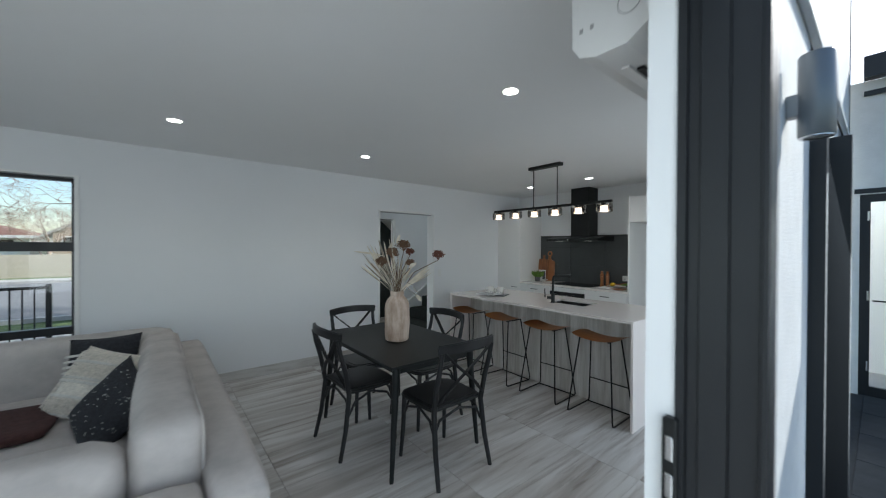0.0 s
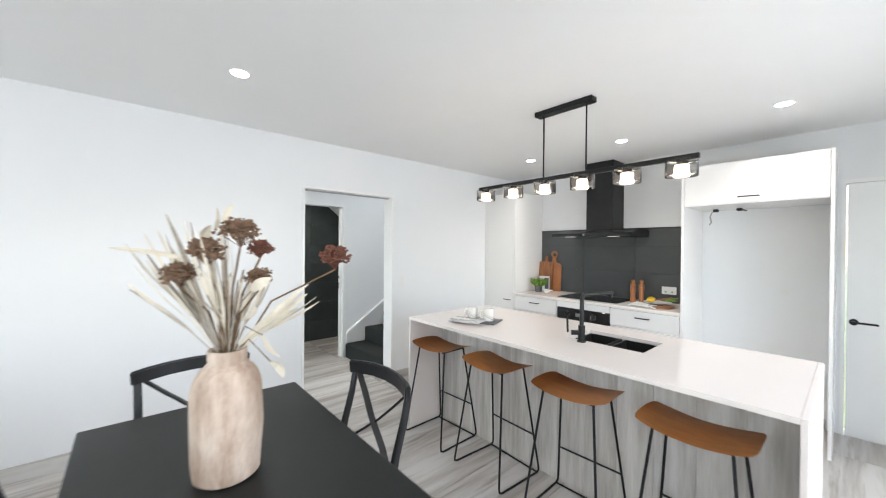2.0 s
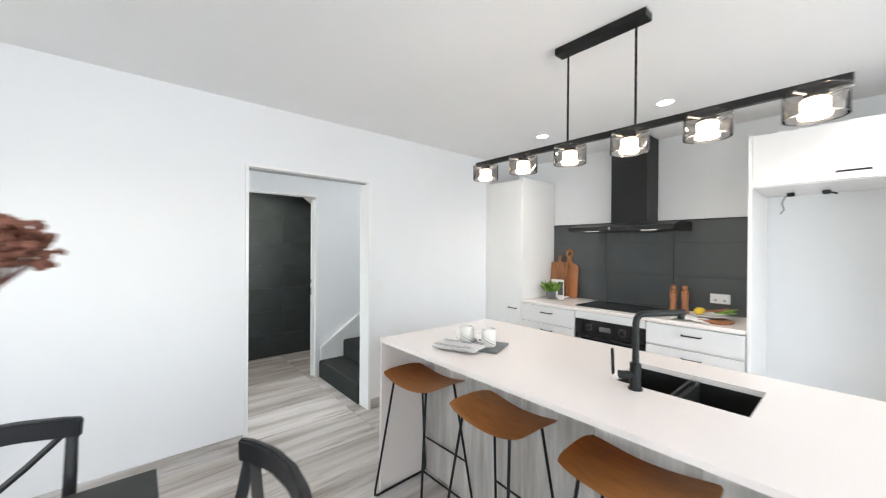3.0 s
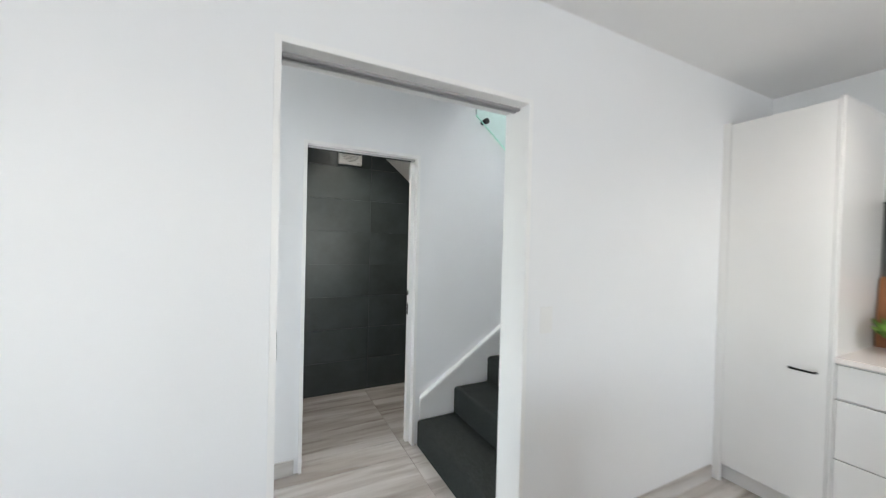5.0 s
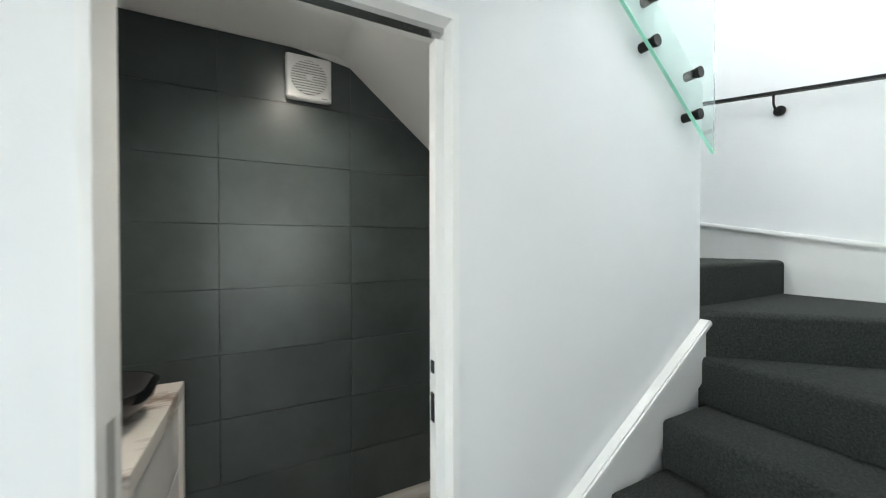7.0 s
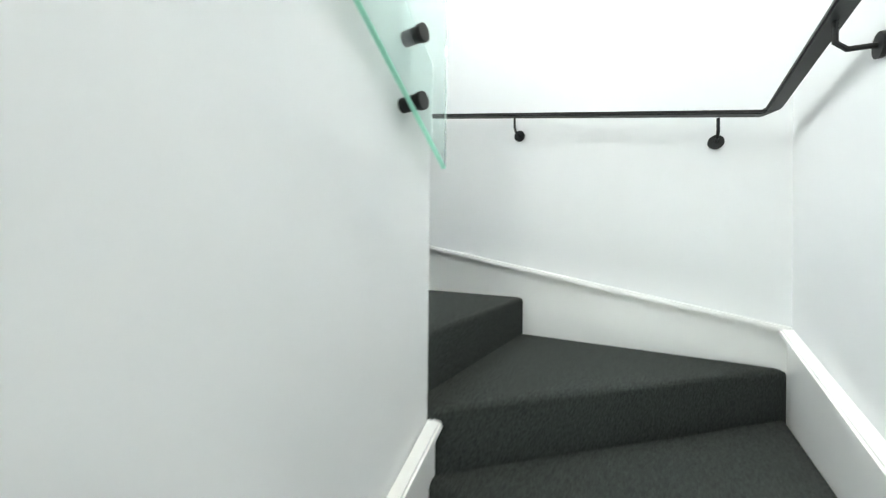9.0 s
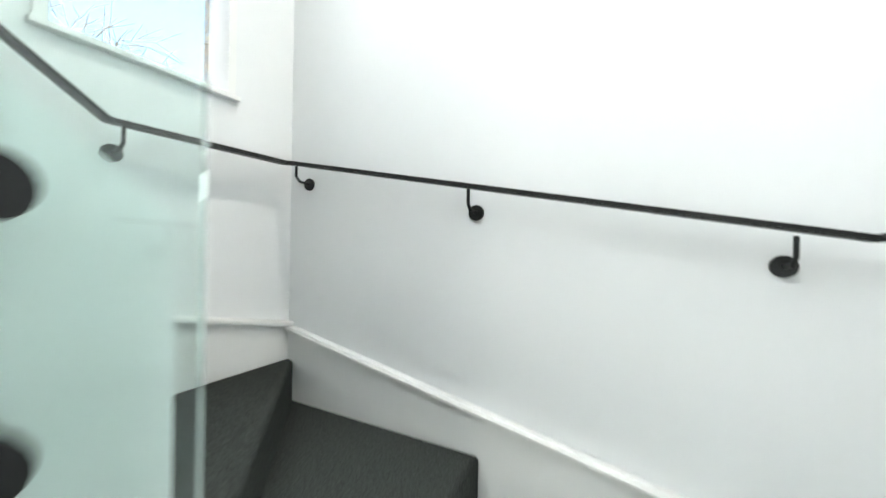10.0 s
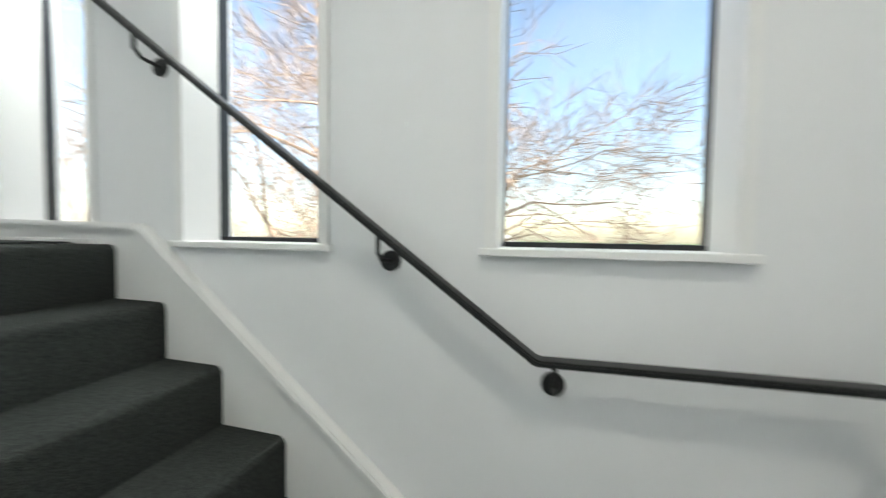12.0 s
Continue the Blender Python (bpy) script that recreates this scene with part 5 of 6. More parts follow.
def stool(label, m):
    """Counter stool: saddle plywood seat on two bent steel loops, a foot bar each side; long side along y."""
    s = thing("bar_stool", label, "bar stool", "stools at the island", at=m)
    b = bmesh.new()
    rows = []
    nx_, ny_ = 8, 16
    for i in range(nx_ + 1):
        for j in range(ny_ + 1):
            u, v = i / nx_ * 2 - 1, j / ny_ * 2 - 1
            k = 1 - 0.10 * abs(v) ** 6
            kk = 1 - 0.06 * abs(u) ** 6
            rows.append(b.verts.new((u * 0.15 * k, v * 0.215 * kk, 0.690 + 0.030 * v * v - 0.012 * u * u * (1 if u > 0 else 0.6))))
    for i in range(nx_):
        for j in range(ny_):
            q = i * (ny_ + 1) + j
            b.faces.new((rows[q], rows[q + 1], rows[q + ny_ + 2], rows[q + ny_ + 1]))
    bmesh.ops.solidify(b, geom=b.faces[:], thickness=0.016)
    part("seat", b, SEATW, s, smooth=True)
    for sy in (1, -1):
        loop = [(-0.10, sy * 0.14, 0.687), (-0.186, sy * 0.203, 0.04), (-0.185, sy * 0.206, 0.015), (-0.165, sy * 0.207, 0.0065), (0.165, sy * 0.207, 0.0065), (0.185, sy * 0.206, 0.015), (0.186, sy * 0.203, 0.04), (0.10, sy * 0.14, 0.687)]
        part("leg_loop", tube(loop, 0.0065, 10), BLACK, s, "bent black steel rod", True)
    part("foot_bar", tube([(0.157, 0.182, 0.245), (0.157, -0.182, 0.245)], 0.0055, 8), BLACK, s)
    part("floor_bar", tube([(0.168, 0.207, 0.0065), (0.168, -0.207, 0.0065)], 0.006, 8), BLACK, s)
    part("seat_bracket", bx(-0.105, 0.105, -0.135, -0.115, 0.677, 0.683), BLACK, s)
    part("seat_bracket", bx(-0.105, 0.105, 0.115, 0.135, 0.677, 0.683), BLACK, s)
    return s


s0 = stool("curved oak stool on black steel rod legs at the island", pose(3.685, 2.10, 0))
for y, a in ((2.655, 2), (3.22, -3), (3.785, 2)):
    copy_thing(s0, pose(3.685, y, 0, 0, 0, a))

# ---------------------------------------------------------------- sofa
SO = thing("sofa", "beige velvet sofa with loose back cushions", "sofa")
part("backrest", soft_box(0.70, 0.895, 1.87, 4.42, 0.06, 0.66, 0.045, 0.010, 1), SOFA, SO)
part("armrest", soft_box(-1.0, 0.69, 4.2, 4.44, 0.06, 0.80, 0.07, 0.012, 2), SOFA, SO)
part("armrest", soft_box(-0.9, 0.69, 1.87, 2.10, 0.06, 0.655, 0.05, 0.010, 3), SOFA, SO)
part("arm_cushion", soft_box(-0.88, 0.465, 2.11, 2.34, 0.40, 0.80, 0.085, 0.018, 9), SOFA, SO, "loose beige arm cushion")
part("base", soft_box(-0.9, 0.69, 2.11, 4.19, 0.06, 0.28, 0.03, 0.004, 4), SOFA, SO)
for y0, y1, k in ((2.13, 3.185, 5), (3.195, 4.17, 6)):
    part("seat_cushion", soft_box(-0.92, 0.50, y0, y1, 0.27, 0.45, 0.06, 0.015, k), SOFA, SO)
    bc = part("back_cushion", soft_box(0.485, 0.715, y0 + 0.012, y1 - 0.012, 0.43, 0.84 if k == 5 else 0.80, 0.06, 0.016, k + 4), SOFA, SO)
    lo, hi, ya, yb = 0.50, (0.832 if k == 5 else 0.79), y0 + 0.05, y1 - 0.05
    rim = [(0.706, ya - 0.02, lo), (0.706, ya - 0.02, hi - 0.06), (0.704, ya, hi - 0.02), (0.702, ya + 0.05, hi), (0.702, yb - 0.05, hi), (0.704, yb, hi - 0.02), (0.706, yb + 0.02, hi - 0.06), (0.706, yb + 0.02, lo)]
    part("piping", tube(rim, 0.005, 8), SOFA, bc, smooth=True)
for x, y in ((-0.8, 2.0), (-0.8, 4.32), (0.78, 2.0), (0.78, 4.32)):
    part("foot", tube([(x, y, 0), (x, y, 0.07)], 0.02, 12), BLACK, SO)


def pillow(label, m, size, material, seed=0):
    """A square filled cushion: thin seams, plump middle, ears at the corners, local -y its face."""
    p_ = thing("throw_pillow", label, "pillow", "pillows on the sofa", at=m)
    b_ = bmesh.new()
    n_ = 16
    for s in (-1, 1):
        g_ = [[None] * (n_ + 1) for q in range(n_ + 1)]
        for i in range(n_ + 1):
            for j in range(n_ + 1):
                u, v = i / n_ * 2 - 1, j / n_ * 2 - 1
                full = ((1 - u * u) * (1 - v * v)) ** 0.42
                wob = noise.noise(Vector((u * 2, v * 2, seed * 5 + s)))
                pinch = 1 - 0.07 * (1 - v * v) * abs(u) ** 3
                pinch2 = 1 - 0.07 * (1 - u * u) * abs(v) ** 3
                g_[i][j] = b_.verts.new((u * size / 2 * pinch, s * full * (0.075 + 0.014 * wob), v * size / 2 * pinch2))
        for i in range(n_):
            for j in range(n_):
                b_.faces.new((g_[i][j], g_[i + 1][j], g_[i + 1][j + 1], g_[i][j + 1]))
    bmesh.ops.remove_doubles(b_, verts=b_.verts[:], dist=1e-4)
    part("cover", b_, material, p_, smooth=True)
    return p_


def face_y(u, v):
    return -0.083 * max(0.0, (1 - u * u) * (1 - v * v)) ** 0.42


def band(v, u0, u1, size, w, t):
    """A strip of yarn lying across a pillow's face at height v."""
    us = [u0 + (u1 - u0) * k / 8 for k in range(9)]
    return flat_bar([(u * size / 2, face_y(u, v) - 0.002, v * size / 2) for u in us], w, t)


p1 = pillow("black and white woven pillow in the sofa corner", pose(0.28, 3.93, 0.645, -20, -4, -24), 0.43, DARKF, 1)
for k in range(8):
    part("stripe", band(-0.72 + k * 0.16, -0.93, -0.15 - 0.05 * (k % 2), 0.44, 0.015, 0.008), STRIPE, p1)
p2 = pillow("cream textured wool pillow with fringed bands", pose(0.29, 3.61, 0.61, -38, 8, -40), 0.46, CREAM, 2)
rng = random.Random(21)
for v in (-0.86, -0.42, -0.05, 0.05, 0.5):
    part("fringe_band", band(v, -0.9, 0.9, 0.46, 0.014, 0.016), STRIPE, p2)
for v0, v1 in ((-0.80, -0.48), (0.12, 0.46), (0.56, 0.86)):
    b = bmesh.new()
    for k in range(260):
        u, v = rng.uniform(-0.88, 0.88), rng.uniform(v0, v1)
        at = Vector((u * 0.23, face_y(u, v), v * 0.23))
        d = Vector((rng.uniform(-1, 1), -1.2, rng.uniform(-1.6, 0.2))) * 0.009
        ring_tube(b, [at, at + d * 0.6, at + d + Vector((0, 0.002, -0.004))], [0.0035, 0.0035, 0.002], 4)
    part("tufted_yarn", b, CREAM, p2, "looped cream yarn tufts")
b = bmesh.new()
for k in range(46):
    v = -0.9 + 1.8 * k / 45
    at = Vector((-0.222, 0, v * 0.22))
    ring_tube(b, [at, at + Vector((-0.016, -0.004, -0.008)), at + Vector((-0.024, -0.004, -0.022))], 0.0025, 4)
part("fringe", b, CREAM, p2, "short cream yarn fringe")
p3 = pillow("dark speckled pillow leaning on the back cushion", pose(0.37, 3.22, 0.58, -34, 26, -72), 0.43, DARKF, 3)
b = bmesh.new()
for k in range(70):
    u, v = rng.uniform(-0.9, 0.9), rng.uniform(-0.9, 0.9)
    at = Vector((u * 0.22, face_y(u, v) - 0.001, v * 0.22))
    ring_tube(b, [at, at + Vector((rng.uniform(0.004, 0.012), -0.0005, 0))], 0.0014, 4)
part("fleck_pattern", b, STRIPE, p3, "pale woven flecks")
thr = solid("throw_blanket", soft_box(-0.75, 0.10, 3.30, 3.80, 0.452, 0.515, 0.03, 0.022, 8), BROWNF, "dark brown throw folded on the seat", "blanket")

# ---------------------------------------------------------------- outside, garden side
structure("patio", bx(-8, 14, -9, YSO - 0.02, -0.2, -0.07), PAVER, "dark paved patio", "patio")
PAT = thing("patio_paving", "dark paving slabs with narrow joints", "paving", kind="structure")
slab_me = to_mesh("paving_slab", rbox(0, 0.596, 0, 0.296, 0, 0.012, 0.003, 1), PAVER)
for i in range(8):
    for j in range(9):
        ob = new("paving_slab", slab_me)
        ob.parent = PAT
        ob.location = (1.6 + 0.6 * i - (0.3 if j % 2 else 0.0), -2.08 + 0.3 * j, -0.071)
structure("side_lawn", bx(XE + 0.17, 60, YSO - 0.02, YH, -0.4, -0.2), GRASS, "lawn beside the house", "lawn")
structure("side_lawn_west", bx(-60, XW - 0.17, YSO - 0.02, YH, -0.4, -0.2), GRASS, "lawn beside the house", "lawn")
structure("render_cladding", wall_x(JX + 0.062, 2.834, YSO - 0.018, YSO - 0.002, -0.1, 2.7), RENDERW, "white rendered outside wall", "wall")
structure("wing_wall", wall_y(-5.0, 0.80, 6.45, 6.65, -0.2, 3.28, [(-0.75, 0.66, -0.1, 2.08)]), RENDERW, "white wall of the far wing", "wall")
wd = thing("wing_glass_door", "glazed charcoal door of the far wing", "door", kind="structure")
f = bmesh.new()
for c in ((0.585, 0.66, -0.07, 2.08), (-0.75, -0.68, -0.07, 2.08), (-0.68, 0.585, 2.0, 2.08), (-0.68, 0.585, -0.07, 0.03)):
    box(f, 6.48, 6.53, c[0], c[1], c[2], c[3])
part("door_frame", f, ALU, wd)
for z in (0.25, 1.0, 1.85):
    part("hinge", tube([(6.472, 0.60, z - 0.05), (6.472, 0.60, z + 0.05)], 0.009, 8), CHROME, wd)
part("head_trim", bx(6.44, 6.449, -0.80, 0.70, 2.09, 2.14), ALU, wd)
pp = part("pane", bx(6.50, 6.508, -0.68, 0.585, 0.03, 2.0), CLEAR, wd)
part("door_handle", tube([(6.47, 0.56, 0.95), (6.44, 0.56, 0.95), (6.44, 0.46, 0.95)], 0.009, 8), BLACK, wd)
structure("wing_room", bx(7.6, 7.7, -1.5, 0.8, -0.1, 2.6), PAINT, "pale wall inside the far wing", "wall")
structure("wing_floor", bx(6.65, 7.6, -1.5, 0.8, -0.2, -0.06), CONC, "pale floor inside the far wing", "floor")
structure("fascia_beam", bx(6.30, 6.445, -3.0, 0.64, 3.28, 3.50), ALU, "dark metal beam under the soffit", "beam")
structure("upper_wall_south", bx(XW, XE + 0.16, YSO, YSO + 0.15, CZ + 0.2, 5.2), RENDERW, "white rendered upper storey", "wall")
structure("head_flashing", rbox(1.75, 5.05, YSO - 0.050, YSO - 0.019, 2.42, 2.46, 0.006, 2), mat("pale_flashing_paint", (0.66, 0.68, 0.69), 0.45, var=0.04), "pale painted flashing over the outside doors", "flashing")
ol = thing("outdoor_wall_lamp", "grey cylindrical up-down wall lamp", "wall lamp")
lx, ly = 2.23, YSO - 0.09
structure("fascia_trim", bx(6.42, 6.447, -3.0, 0.64, 3.12, 3.17), ALU, "thin dark metal trim on the wing wall", "trim")
part("body", lathe([(0.043, 1.863), (0.046, 1.868), (0.046, 2.125), (0.043, 2.13)], 32), mat("grey_powdercoat", (0.22, 0.235, 0.25), 0.4, metal=0.5), ol, smooth=True).location = (lx, ly, 0)
part("bracket", rbox(lx - 0.02, lx + 0.02, ly + 0.035, YSO - 0.018, 1.935, 2.01, 0.004, 1), PLASTG, ol)
part("rim", lathe([(0.031, 1.859), (0.042, 1.859), (0.042, 1.863), (0.031, 1.863)], 28, False), CHROME, ol).location = (lx, ly, 0)

# ---------------------------------------------------------------- outside, street side
structure("ground", bx(-160, 160, Y3 + 0.2, 220, -0.45, -0.32), GRASS, "grass verge and ground reaching away", "ground")
structure("front_garden", wall_x(-30, 30, YH + 0.01, 8.2, -0.4, -0.18), GRASS, "lawn before the house", "lawn")
structure("driveway", bx(-9.0, 0.55, YH + 0.4, 9.6, -0.3, -0.172), CONC, "pale concrete driveway before the living window", "driveway")
structure("footpath", bx(-80, 80, 9.6, 11.2, -0.33, -0.26), CONC, "concrete footpath", "pavement")
structure("kerb", bx(-80, 80, 12.9, 13.1, -0.33, -0.22), CONC, "concrete kerb", "kerb")
structure("road", bx(-80, 80, 13.1, 25.5, -0.33, -0.312), ASPH, "grey asphalt road", "road")
structure("kerb_far", bx(-80, 80, 25.5, 25.7, -0.33, -0.2), CONC, "concrete kerb", "kerb")
structure("footpath_far", bx(-80, 80, 26.4, 28.2, -0.33, -0.27), CONC, "concrete footpath", "pavement")
structure("boundary_wall", bx(-40, -2.0, 30, 30.3, -0.35, 0.95), CREAMW, "cream block boundary wall across the road", "wall")
structure("boundary_wall_east", bx(2.0, 30, 30, 30.3, -0.35, 0.85), CREAMW, "low cream block wall across the road", "wall")


def fence(x0, x1, y, label):
    fc = thing("steel_fence", label, "fence", "street fences")
    part("top_rail", bx(x0, x1, y - 0.016, y + 0.016, 0.86, 0.90), BLACK, fc)
    part("bottom_rail", bx(x0, x1, y - 0.016, y + 0.016, -0.08, -0.04), BLACK, fc)
    for x in (x0, x1):
        part("post", rbox(x - 0.03, x + 0.03, y - 0.03, y + 0.03, -0.2, 0.93, 0.004, 1), BLACK, fc)
    k = x0 + 0.11
    while k < x1 - 0.05:
        part("baluster", bx(k - 0.008, k + 0.008, y - 0.008, y + 0.008, -0.04, 0.86), BLACK, fc)
        k += 0.115
    return fc


fence(-3.4, -0.62, 8.1, "black tubular steel fence on the street boundary")
fence(0.6, 3.2, 8.1, "black tubular steel fence before the entry")


def house(name, x0, x1, y0, y1, h, rise, wallm, roofm, label, wins, gable=False, hip=0.0):
    hs = thing(name, label, "house")
    part("wall", bx(x0, x1, y0, y1, -0.3, h), wallm, hs)
    o = 0.5
    xm = (y0 + y1) / 2
    if gable:
        mx = (x0 + x1) / 2
        part("gable", prism([(x0, h), (x1, h), (mx, h + rise - 0.15)], 'y', y0, y0 + 0.2), wallm, hs)
        for s, xe in ((-1, x0 - o), (1, x1 + o)):
            part("roof", prism([(xe, h - o * rise / (mx - x0) + 0.1), (mx, h + rise + 0.1), (mx, h + rise - 0.08), (xe, h - o * rise / (mx - x0) - 0.08)], 'y', y0 - 0.4, y1 + 0.4), roofm, hs)
    else:
        rf = prism([(y0 - o, h - 0.05), (y1 + o, h - 0.05), (xm, h + rise)], 'x', x0 - o, x1 + o)
        for v in rf.verts:
            if v.co.z > h + 0.1:
                v.co.x += hip if v.co.x < (x0 + x1) / 2 else -hip
        part("roof", rf, roofm, hs)
        part("fascia", bx(x0 - o, x1 + o, y0 - o - 0.05, y0 - o + 0.02, h - 0.2, h - 0.02), PLASTW, hs)
    for a, b_, c, d in wins:
        w_ = part("window", bx(a, b_, y0 - 0.06, y0 - 0.005, c, d), PLASTW, hs)
        part("pane", bx(a + 0.08, b_ - 0.08, y0 - 0.075, y0 - 0.062, c + 0.08, d - 0.08), DARKGLASS, w_)
    return hs


house("brick_house", -16, -5.8, 36, 44, 2.12, 1.15, PLASTW, ROOFR, "single-storey white house with a red hipped tile roof", ((-14, -12, 1.1, 1.9), (-9.5, -8.2, 1.1, 1.9), (-7.6, -6.4, 1.1, 1.9)), hip=4.0)
house("gable_house", -4.6, 2.4, 35, 43, 2.35, 1.9, BRICKH, CONC, "single-storey tan brick house with a grey gable roof", ((-4.2, -2.4, 1.2, 2.1), (0.0, 1.6, 1.2, 2.1)), gable=True)
house("far_house", 24, 34, 38, 46, 2.4, 1.8, BRICKH, ROOFR, "single-storey brick house across the road", ((26, 28, 1.2, 2.1),))


def tree(x, y, h, seed, label, spread=1.0, depth=6):
    """A leafless street tree: tapered trunk, limbs and many fine twigs."""
    t = thing("bare_tree", label, "tree", "street trees", at=pose(x, y, -0.32))
    r = random.Random(seed)
    tr, tg = bmesh.new(), bmesh.new()

    def grow(p, d, ln, rad, lev):
        q = p
        pts, rads = [p.copy()], [rad]
        for k in range(3):
            d = (d + Vector((r.uniform(-1, 1), r.uniform(-1, 1), r.uniform(-0.5, 0.8))) * 0.16).normalized()
            q = q + d * ln / 3
            pts.append(q.copy())
            rads.append(rad * (1 - 0.14 * (k + 1)))
        ring_tube(tr if lev < 2 else tg, pts, rads, 9 if lev < 2 else (5 if lev < 3 else 3), False)
        if lev >= depth:
            return
        for k in range(5 if lev == 0 else (3 if lev < depth - 2 else 4)):
            a = r.uniform(0, 6.28)
            tilt = r.uniform(0.45, 0.95) * spread
            s = d.orthogonal().normalized()
            u = d.cross(s)
            nd = (d * math.cos(tilt) + (s * math.cos(a) + u * math.sin(a)) * math.sin(tilt)).normalized()
            grow(pts[-1] if k < 2 else pts[r.choice((1, 2))], nd, ln * r.uniform(0.62, 0.82), max(0.0045, rads[-1] * r.uniform(0.66, 0.84)), lev + 1)

    grow(Vector((0, 0, 0)), Vector((0, 0, 1)), h * 0.28, h * 0.022, 0)
    part("trunk", tr, BARK, t, smooth=True)
    part("crown", tg, BARK, t)
    return t


tree(1.5, 12.0, 8.5, 3, "large bare street tree with pale spreading branches", 1.05, 7)
tree(3.4, 11.8, 9.0, 8, "large bare street tree with pale branches", 1.0, 7)
tree(-6.2, 12.0, 8.5, 12, "large bare street tree by the boundary", 1.0, 6)
tree(-4.6, 33.0, 6.5, 5, "bare tree behind the boundary wall")
tree(-14.0, 46.0, 8.0, 6, "distant bare tree behind the houses")

sh_ = thing("shrub", "low blue-green shrub under the entry window", "shrub", at=pose(2.0, 7.0, -0.1))
rng = random.Random(9)
b = bmesh.new()
for k in range(2600):
    a, e = rng.uniform(0, 6.28), rng.uniform(0.0, 1.5)
    rr = rng.uniform(0.55, 1.0)
    c = Vector((math.cos(a) * math.cos(e) * 0.75, math.sin(a) * math.cos(e) * 0.6, math.sin(e) * 0.80)) * rr
    d = Vector((rng.uniform(-1, 1), rng.uniform(-1, 1), rng.uniform(0, 1))).normalized() * 0.07
    s = d.cross(Vector((rng.uniform(-1, 1), rng.uniform(-1, 1), rng.uniform(-1, 1)))).normalized() * 0.016
    b.faces.new([b.verts.new(q) for q in (c, c + d * 0.5 + s, c + d, c + d * 0.5 - s)])
part("foliage", b, SHRUB, sh_)
part("stem", tube([(0, 0, 0), (0, 0, 0.4)], 0.02, 8), BARK, sh_)

# ---------------------------------------------------------------- tiles, laid piece by piece
FLOOR = tagged(new("floor", to_mesh("floor", bx(XW, XE, YS, Y3, -0.0115, -0.008), FGROUT)), "grey washed timber-look large floor tiles", "floor", kind="structure")
PL, PW, GAP = 0.9, 0.45, 0.0025   # stack bond, joints lined up through the rooms
PX0, PY0 = 0.29, 0.13
shared = {}


def plank_mesh(x0, x1, y0, y1):
    key = (round(x1 - x0, 3), round(y1 - y0, 3))
    if key not in shared:
        w_, h_ = key
        m_ = bpy.data.meshes.new("floor_tile")
        c = 0.0012
        v = [(c, c, 0.008), (w_ - c, c, 0.008), (w_ - c, h_ - c, 0.008), (c, h_ - c, 0.008), (0, 0, 0.0068), (w_, 0, 0.0068), (w_, h_, 0.0068), (0, h_, 0.0068), (0, 0, 0), (w_, 0, 0), (w_, h_, 0), (0, h_, 0)]
        fs = [(0, 1, 2, 3)] + [(4 + k, 4 + (k + 1) % 4, (k + 1) % 4, k) for k in range(4)] + [(8 + k, 8 + (k + 1) % 4, 4 + (k + 1) % 4, 4 + k) for k in range(4)]
        m_.from_pydata(v, [], fs)
        m_.materials.append(FTILE)
        shared[key] = m_
    return shared[key]


def lay(x0, x1, y0, y1):
    """Tiles of the common grid, cut to one room."""
    for j in range(math.floor((y0 - PY0) / PW), math.ceil((y1 - PY0) / PW)):
        c, d = max(y0, PY0 + j * PW), min(y1, PY0 + (j + 1) * PW)
        for i in range(math.floor((x0 - PX0) / PL), math.ceil((x1 - PX0) / PL)):
            a, e = max(x0, PX0 + i * PL), min(x1, PX0 + (i + 1) * PL)
            if e - a > 0.012 and d - c > 0.012:
                ob = new("floor_tile", plank_mesh(a, e - GAP, c, d - GAP))
                ob.parent = FLOOR
                ob.location = (a, c, -0.008)


lay(XW, XE, YS, YL + 0.09)
lay(1.2, 4.05, YL + 0.09, Y2 + 0.1)
lay(2.78, 5.0, Y2 + 0.1, Y3)

wall_tiles = thing("wall_bath_tiled", "charcoal tiled bathroom wall in long courses", "wall", kind="structure")
part("tile_backing", prism([(2.78, 0), (4.98, 0), (4.98, 1.47), (3.86, 2.38), (2.78, 2.38)], 'y', Y3 - 0.006, Y3 - 0.001), GROUT, wall_tiles)


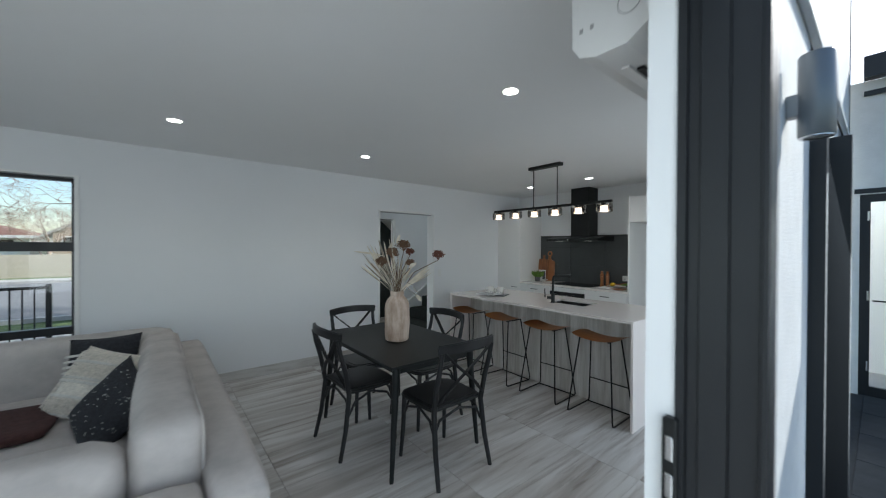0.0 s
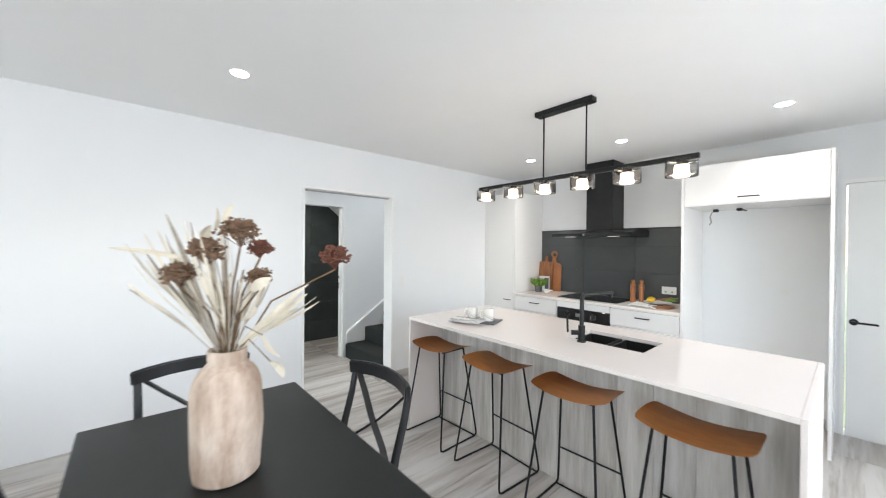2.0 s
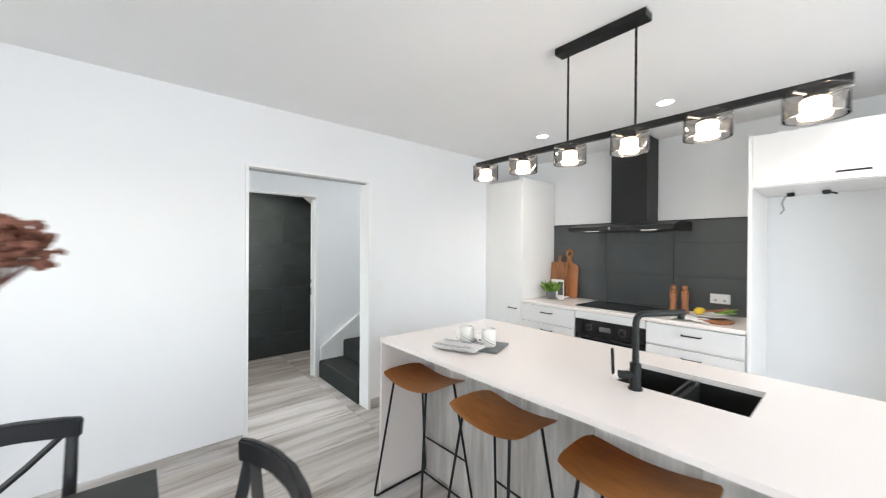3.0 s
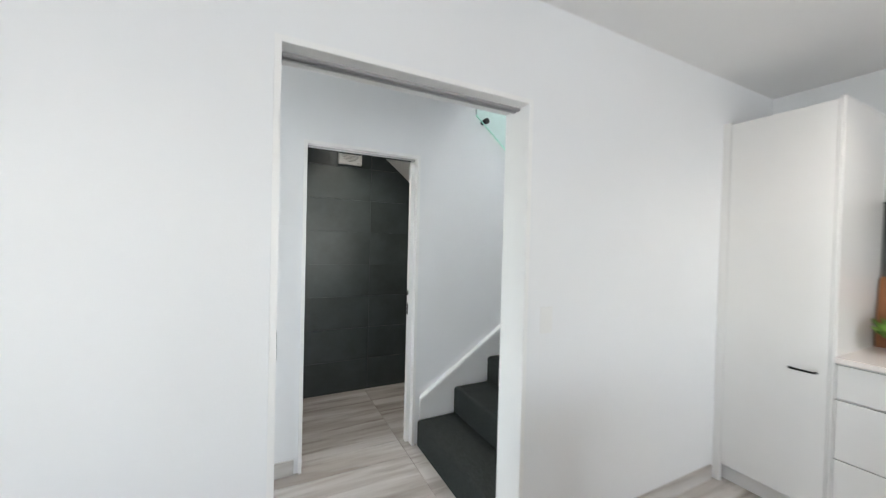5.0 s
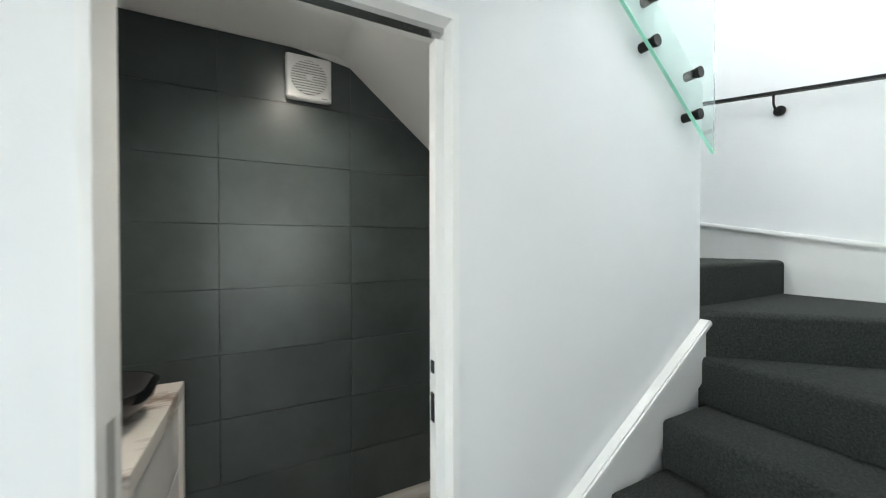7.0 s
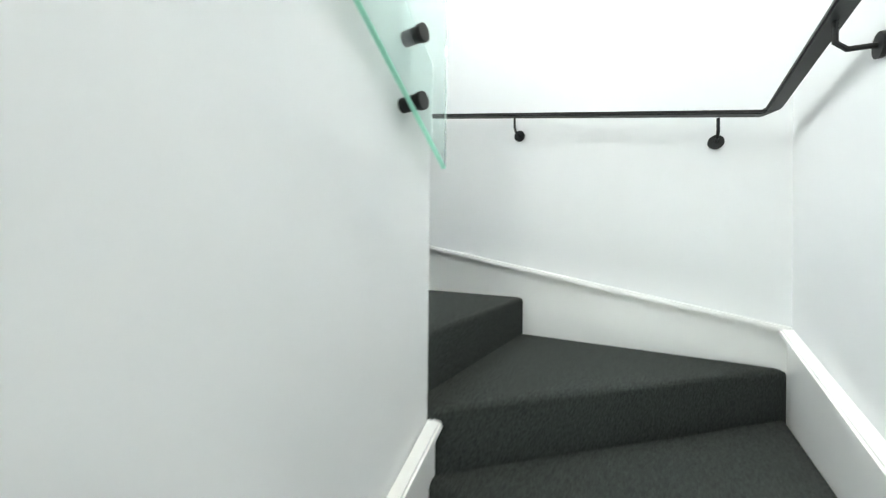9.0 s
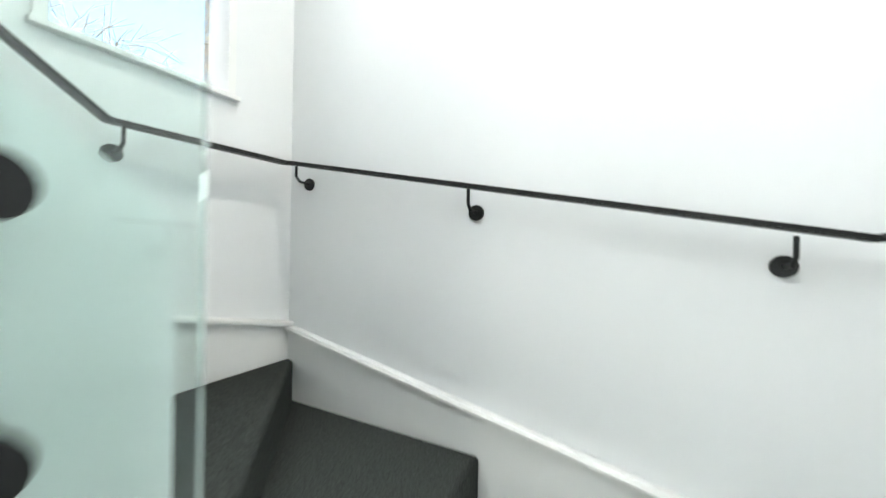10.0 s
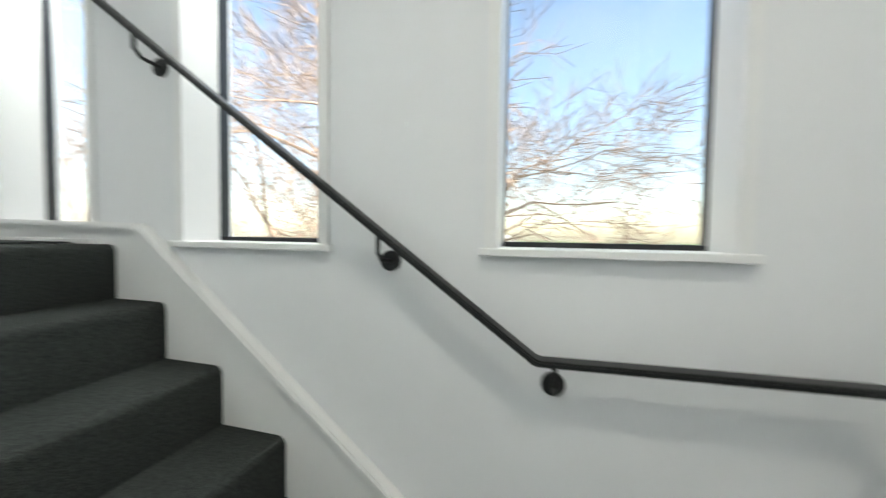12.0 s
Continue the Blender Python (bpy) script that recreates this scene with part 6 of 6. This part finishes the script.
def tile_mesh(name, w_, h_, t, material):
    m_ = bpy.data.meshes.new(name)
    c = 0.0008
    v = [(0, 0, 0), (w_, 0, 0), (w_, 0, h_), (0, 0, h_), (0, -t + c, 0), (w_, -t + c, 0), (w_, -t + c, h_), (0, -t + c, h_), (c, -t, c), (w_ - c, -t, c), (w_ - c, -t, h_ - c), (c, -t, h_ - c)]
    fs = [(8, 9, 10, 11)] + [(4 + k, 4 + (k + 1) % 4, 8 + (k + 1) % 4, 8 + k) for k in range(4)] + [(k, (k + 1) % 4, 4 + (k + 1) % 4, 4 + k) for k in range(4)]
    m_.from_pydata(v, [], fs)
    m_.materials.append(material)
    return m_


bt = {}
for j in range(8):
    z0, z1 = max(0.0, -0.005 + 0.3 * j), min(2.372, -0.005 + 0.3 * (j + 1) - 0.0018)
    for x0, x1 in ((2.795, 3.3185), (3.32, 3.9155), (3.917, 4.5155), (4.517, 4.98)):
        limit = [2.39 - 0.81 * max(0, q - 3.86) for q in (x0, x1)]
        if min(limit) < z1:
            if max(limit) > z0 + 0.02:
                lo_r = max(limit[1], z0)
                xr = x1 if limit[1] > z0 else 3.86 + (2.39 - z0) / 0.81
                top = [(xr, lo_r)] if xr >= x1 - 1e-6 and lo_r > z0 else []
                xt = 3.86 + (2.39 - z1) / 0.81
                crown = [(xt, z1), (x0, z1)] if xt > x0 else [(x0, limit[0])]
                part("wall_tile", prism([(x0, z0), (xr, z0)] + top + crown, 'y', Y3 - 0.012, Y3 - 0.006), BATHT, wall_tiles)
            continue
        key = (round(x1 - x0, 3), round(z1 - z0, 3))
        if key not in bt:
            bt[key] = tile_mesh("wall_tile", key[0], key[1], 0.006, BATHT)
        ob = new("wall_tile", bt[key])
        ob.parent = wall_tiles
        ob.location = (x0, Y3 - 0.006, z0)
for j, (z0, z1) in enumerate(((0.902, 1.197), (1.2, 1.495), (1.498, 1.689))):
    for k, (y0, y1) in enumerate(((2.67, 3.27), (3.273, 3.873), (3.876, 4.483))):
        ob = new("wall_tile", tile_mesh("wall_tile", y1 - y0, z1 - z0, 0.008, SPLASH))
        ob.parent = SP
        ob.matrix_world = Matrix.Translation((XE - 0.009, y1, z0)) @ pose(0, 0, 0, 0, 0, -90)
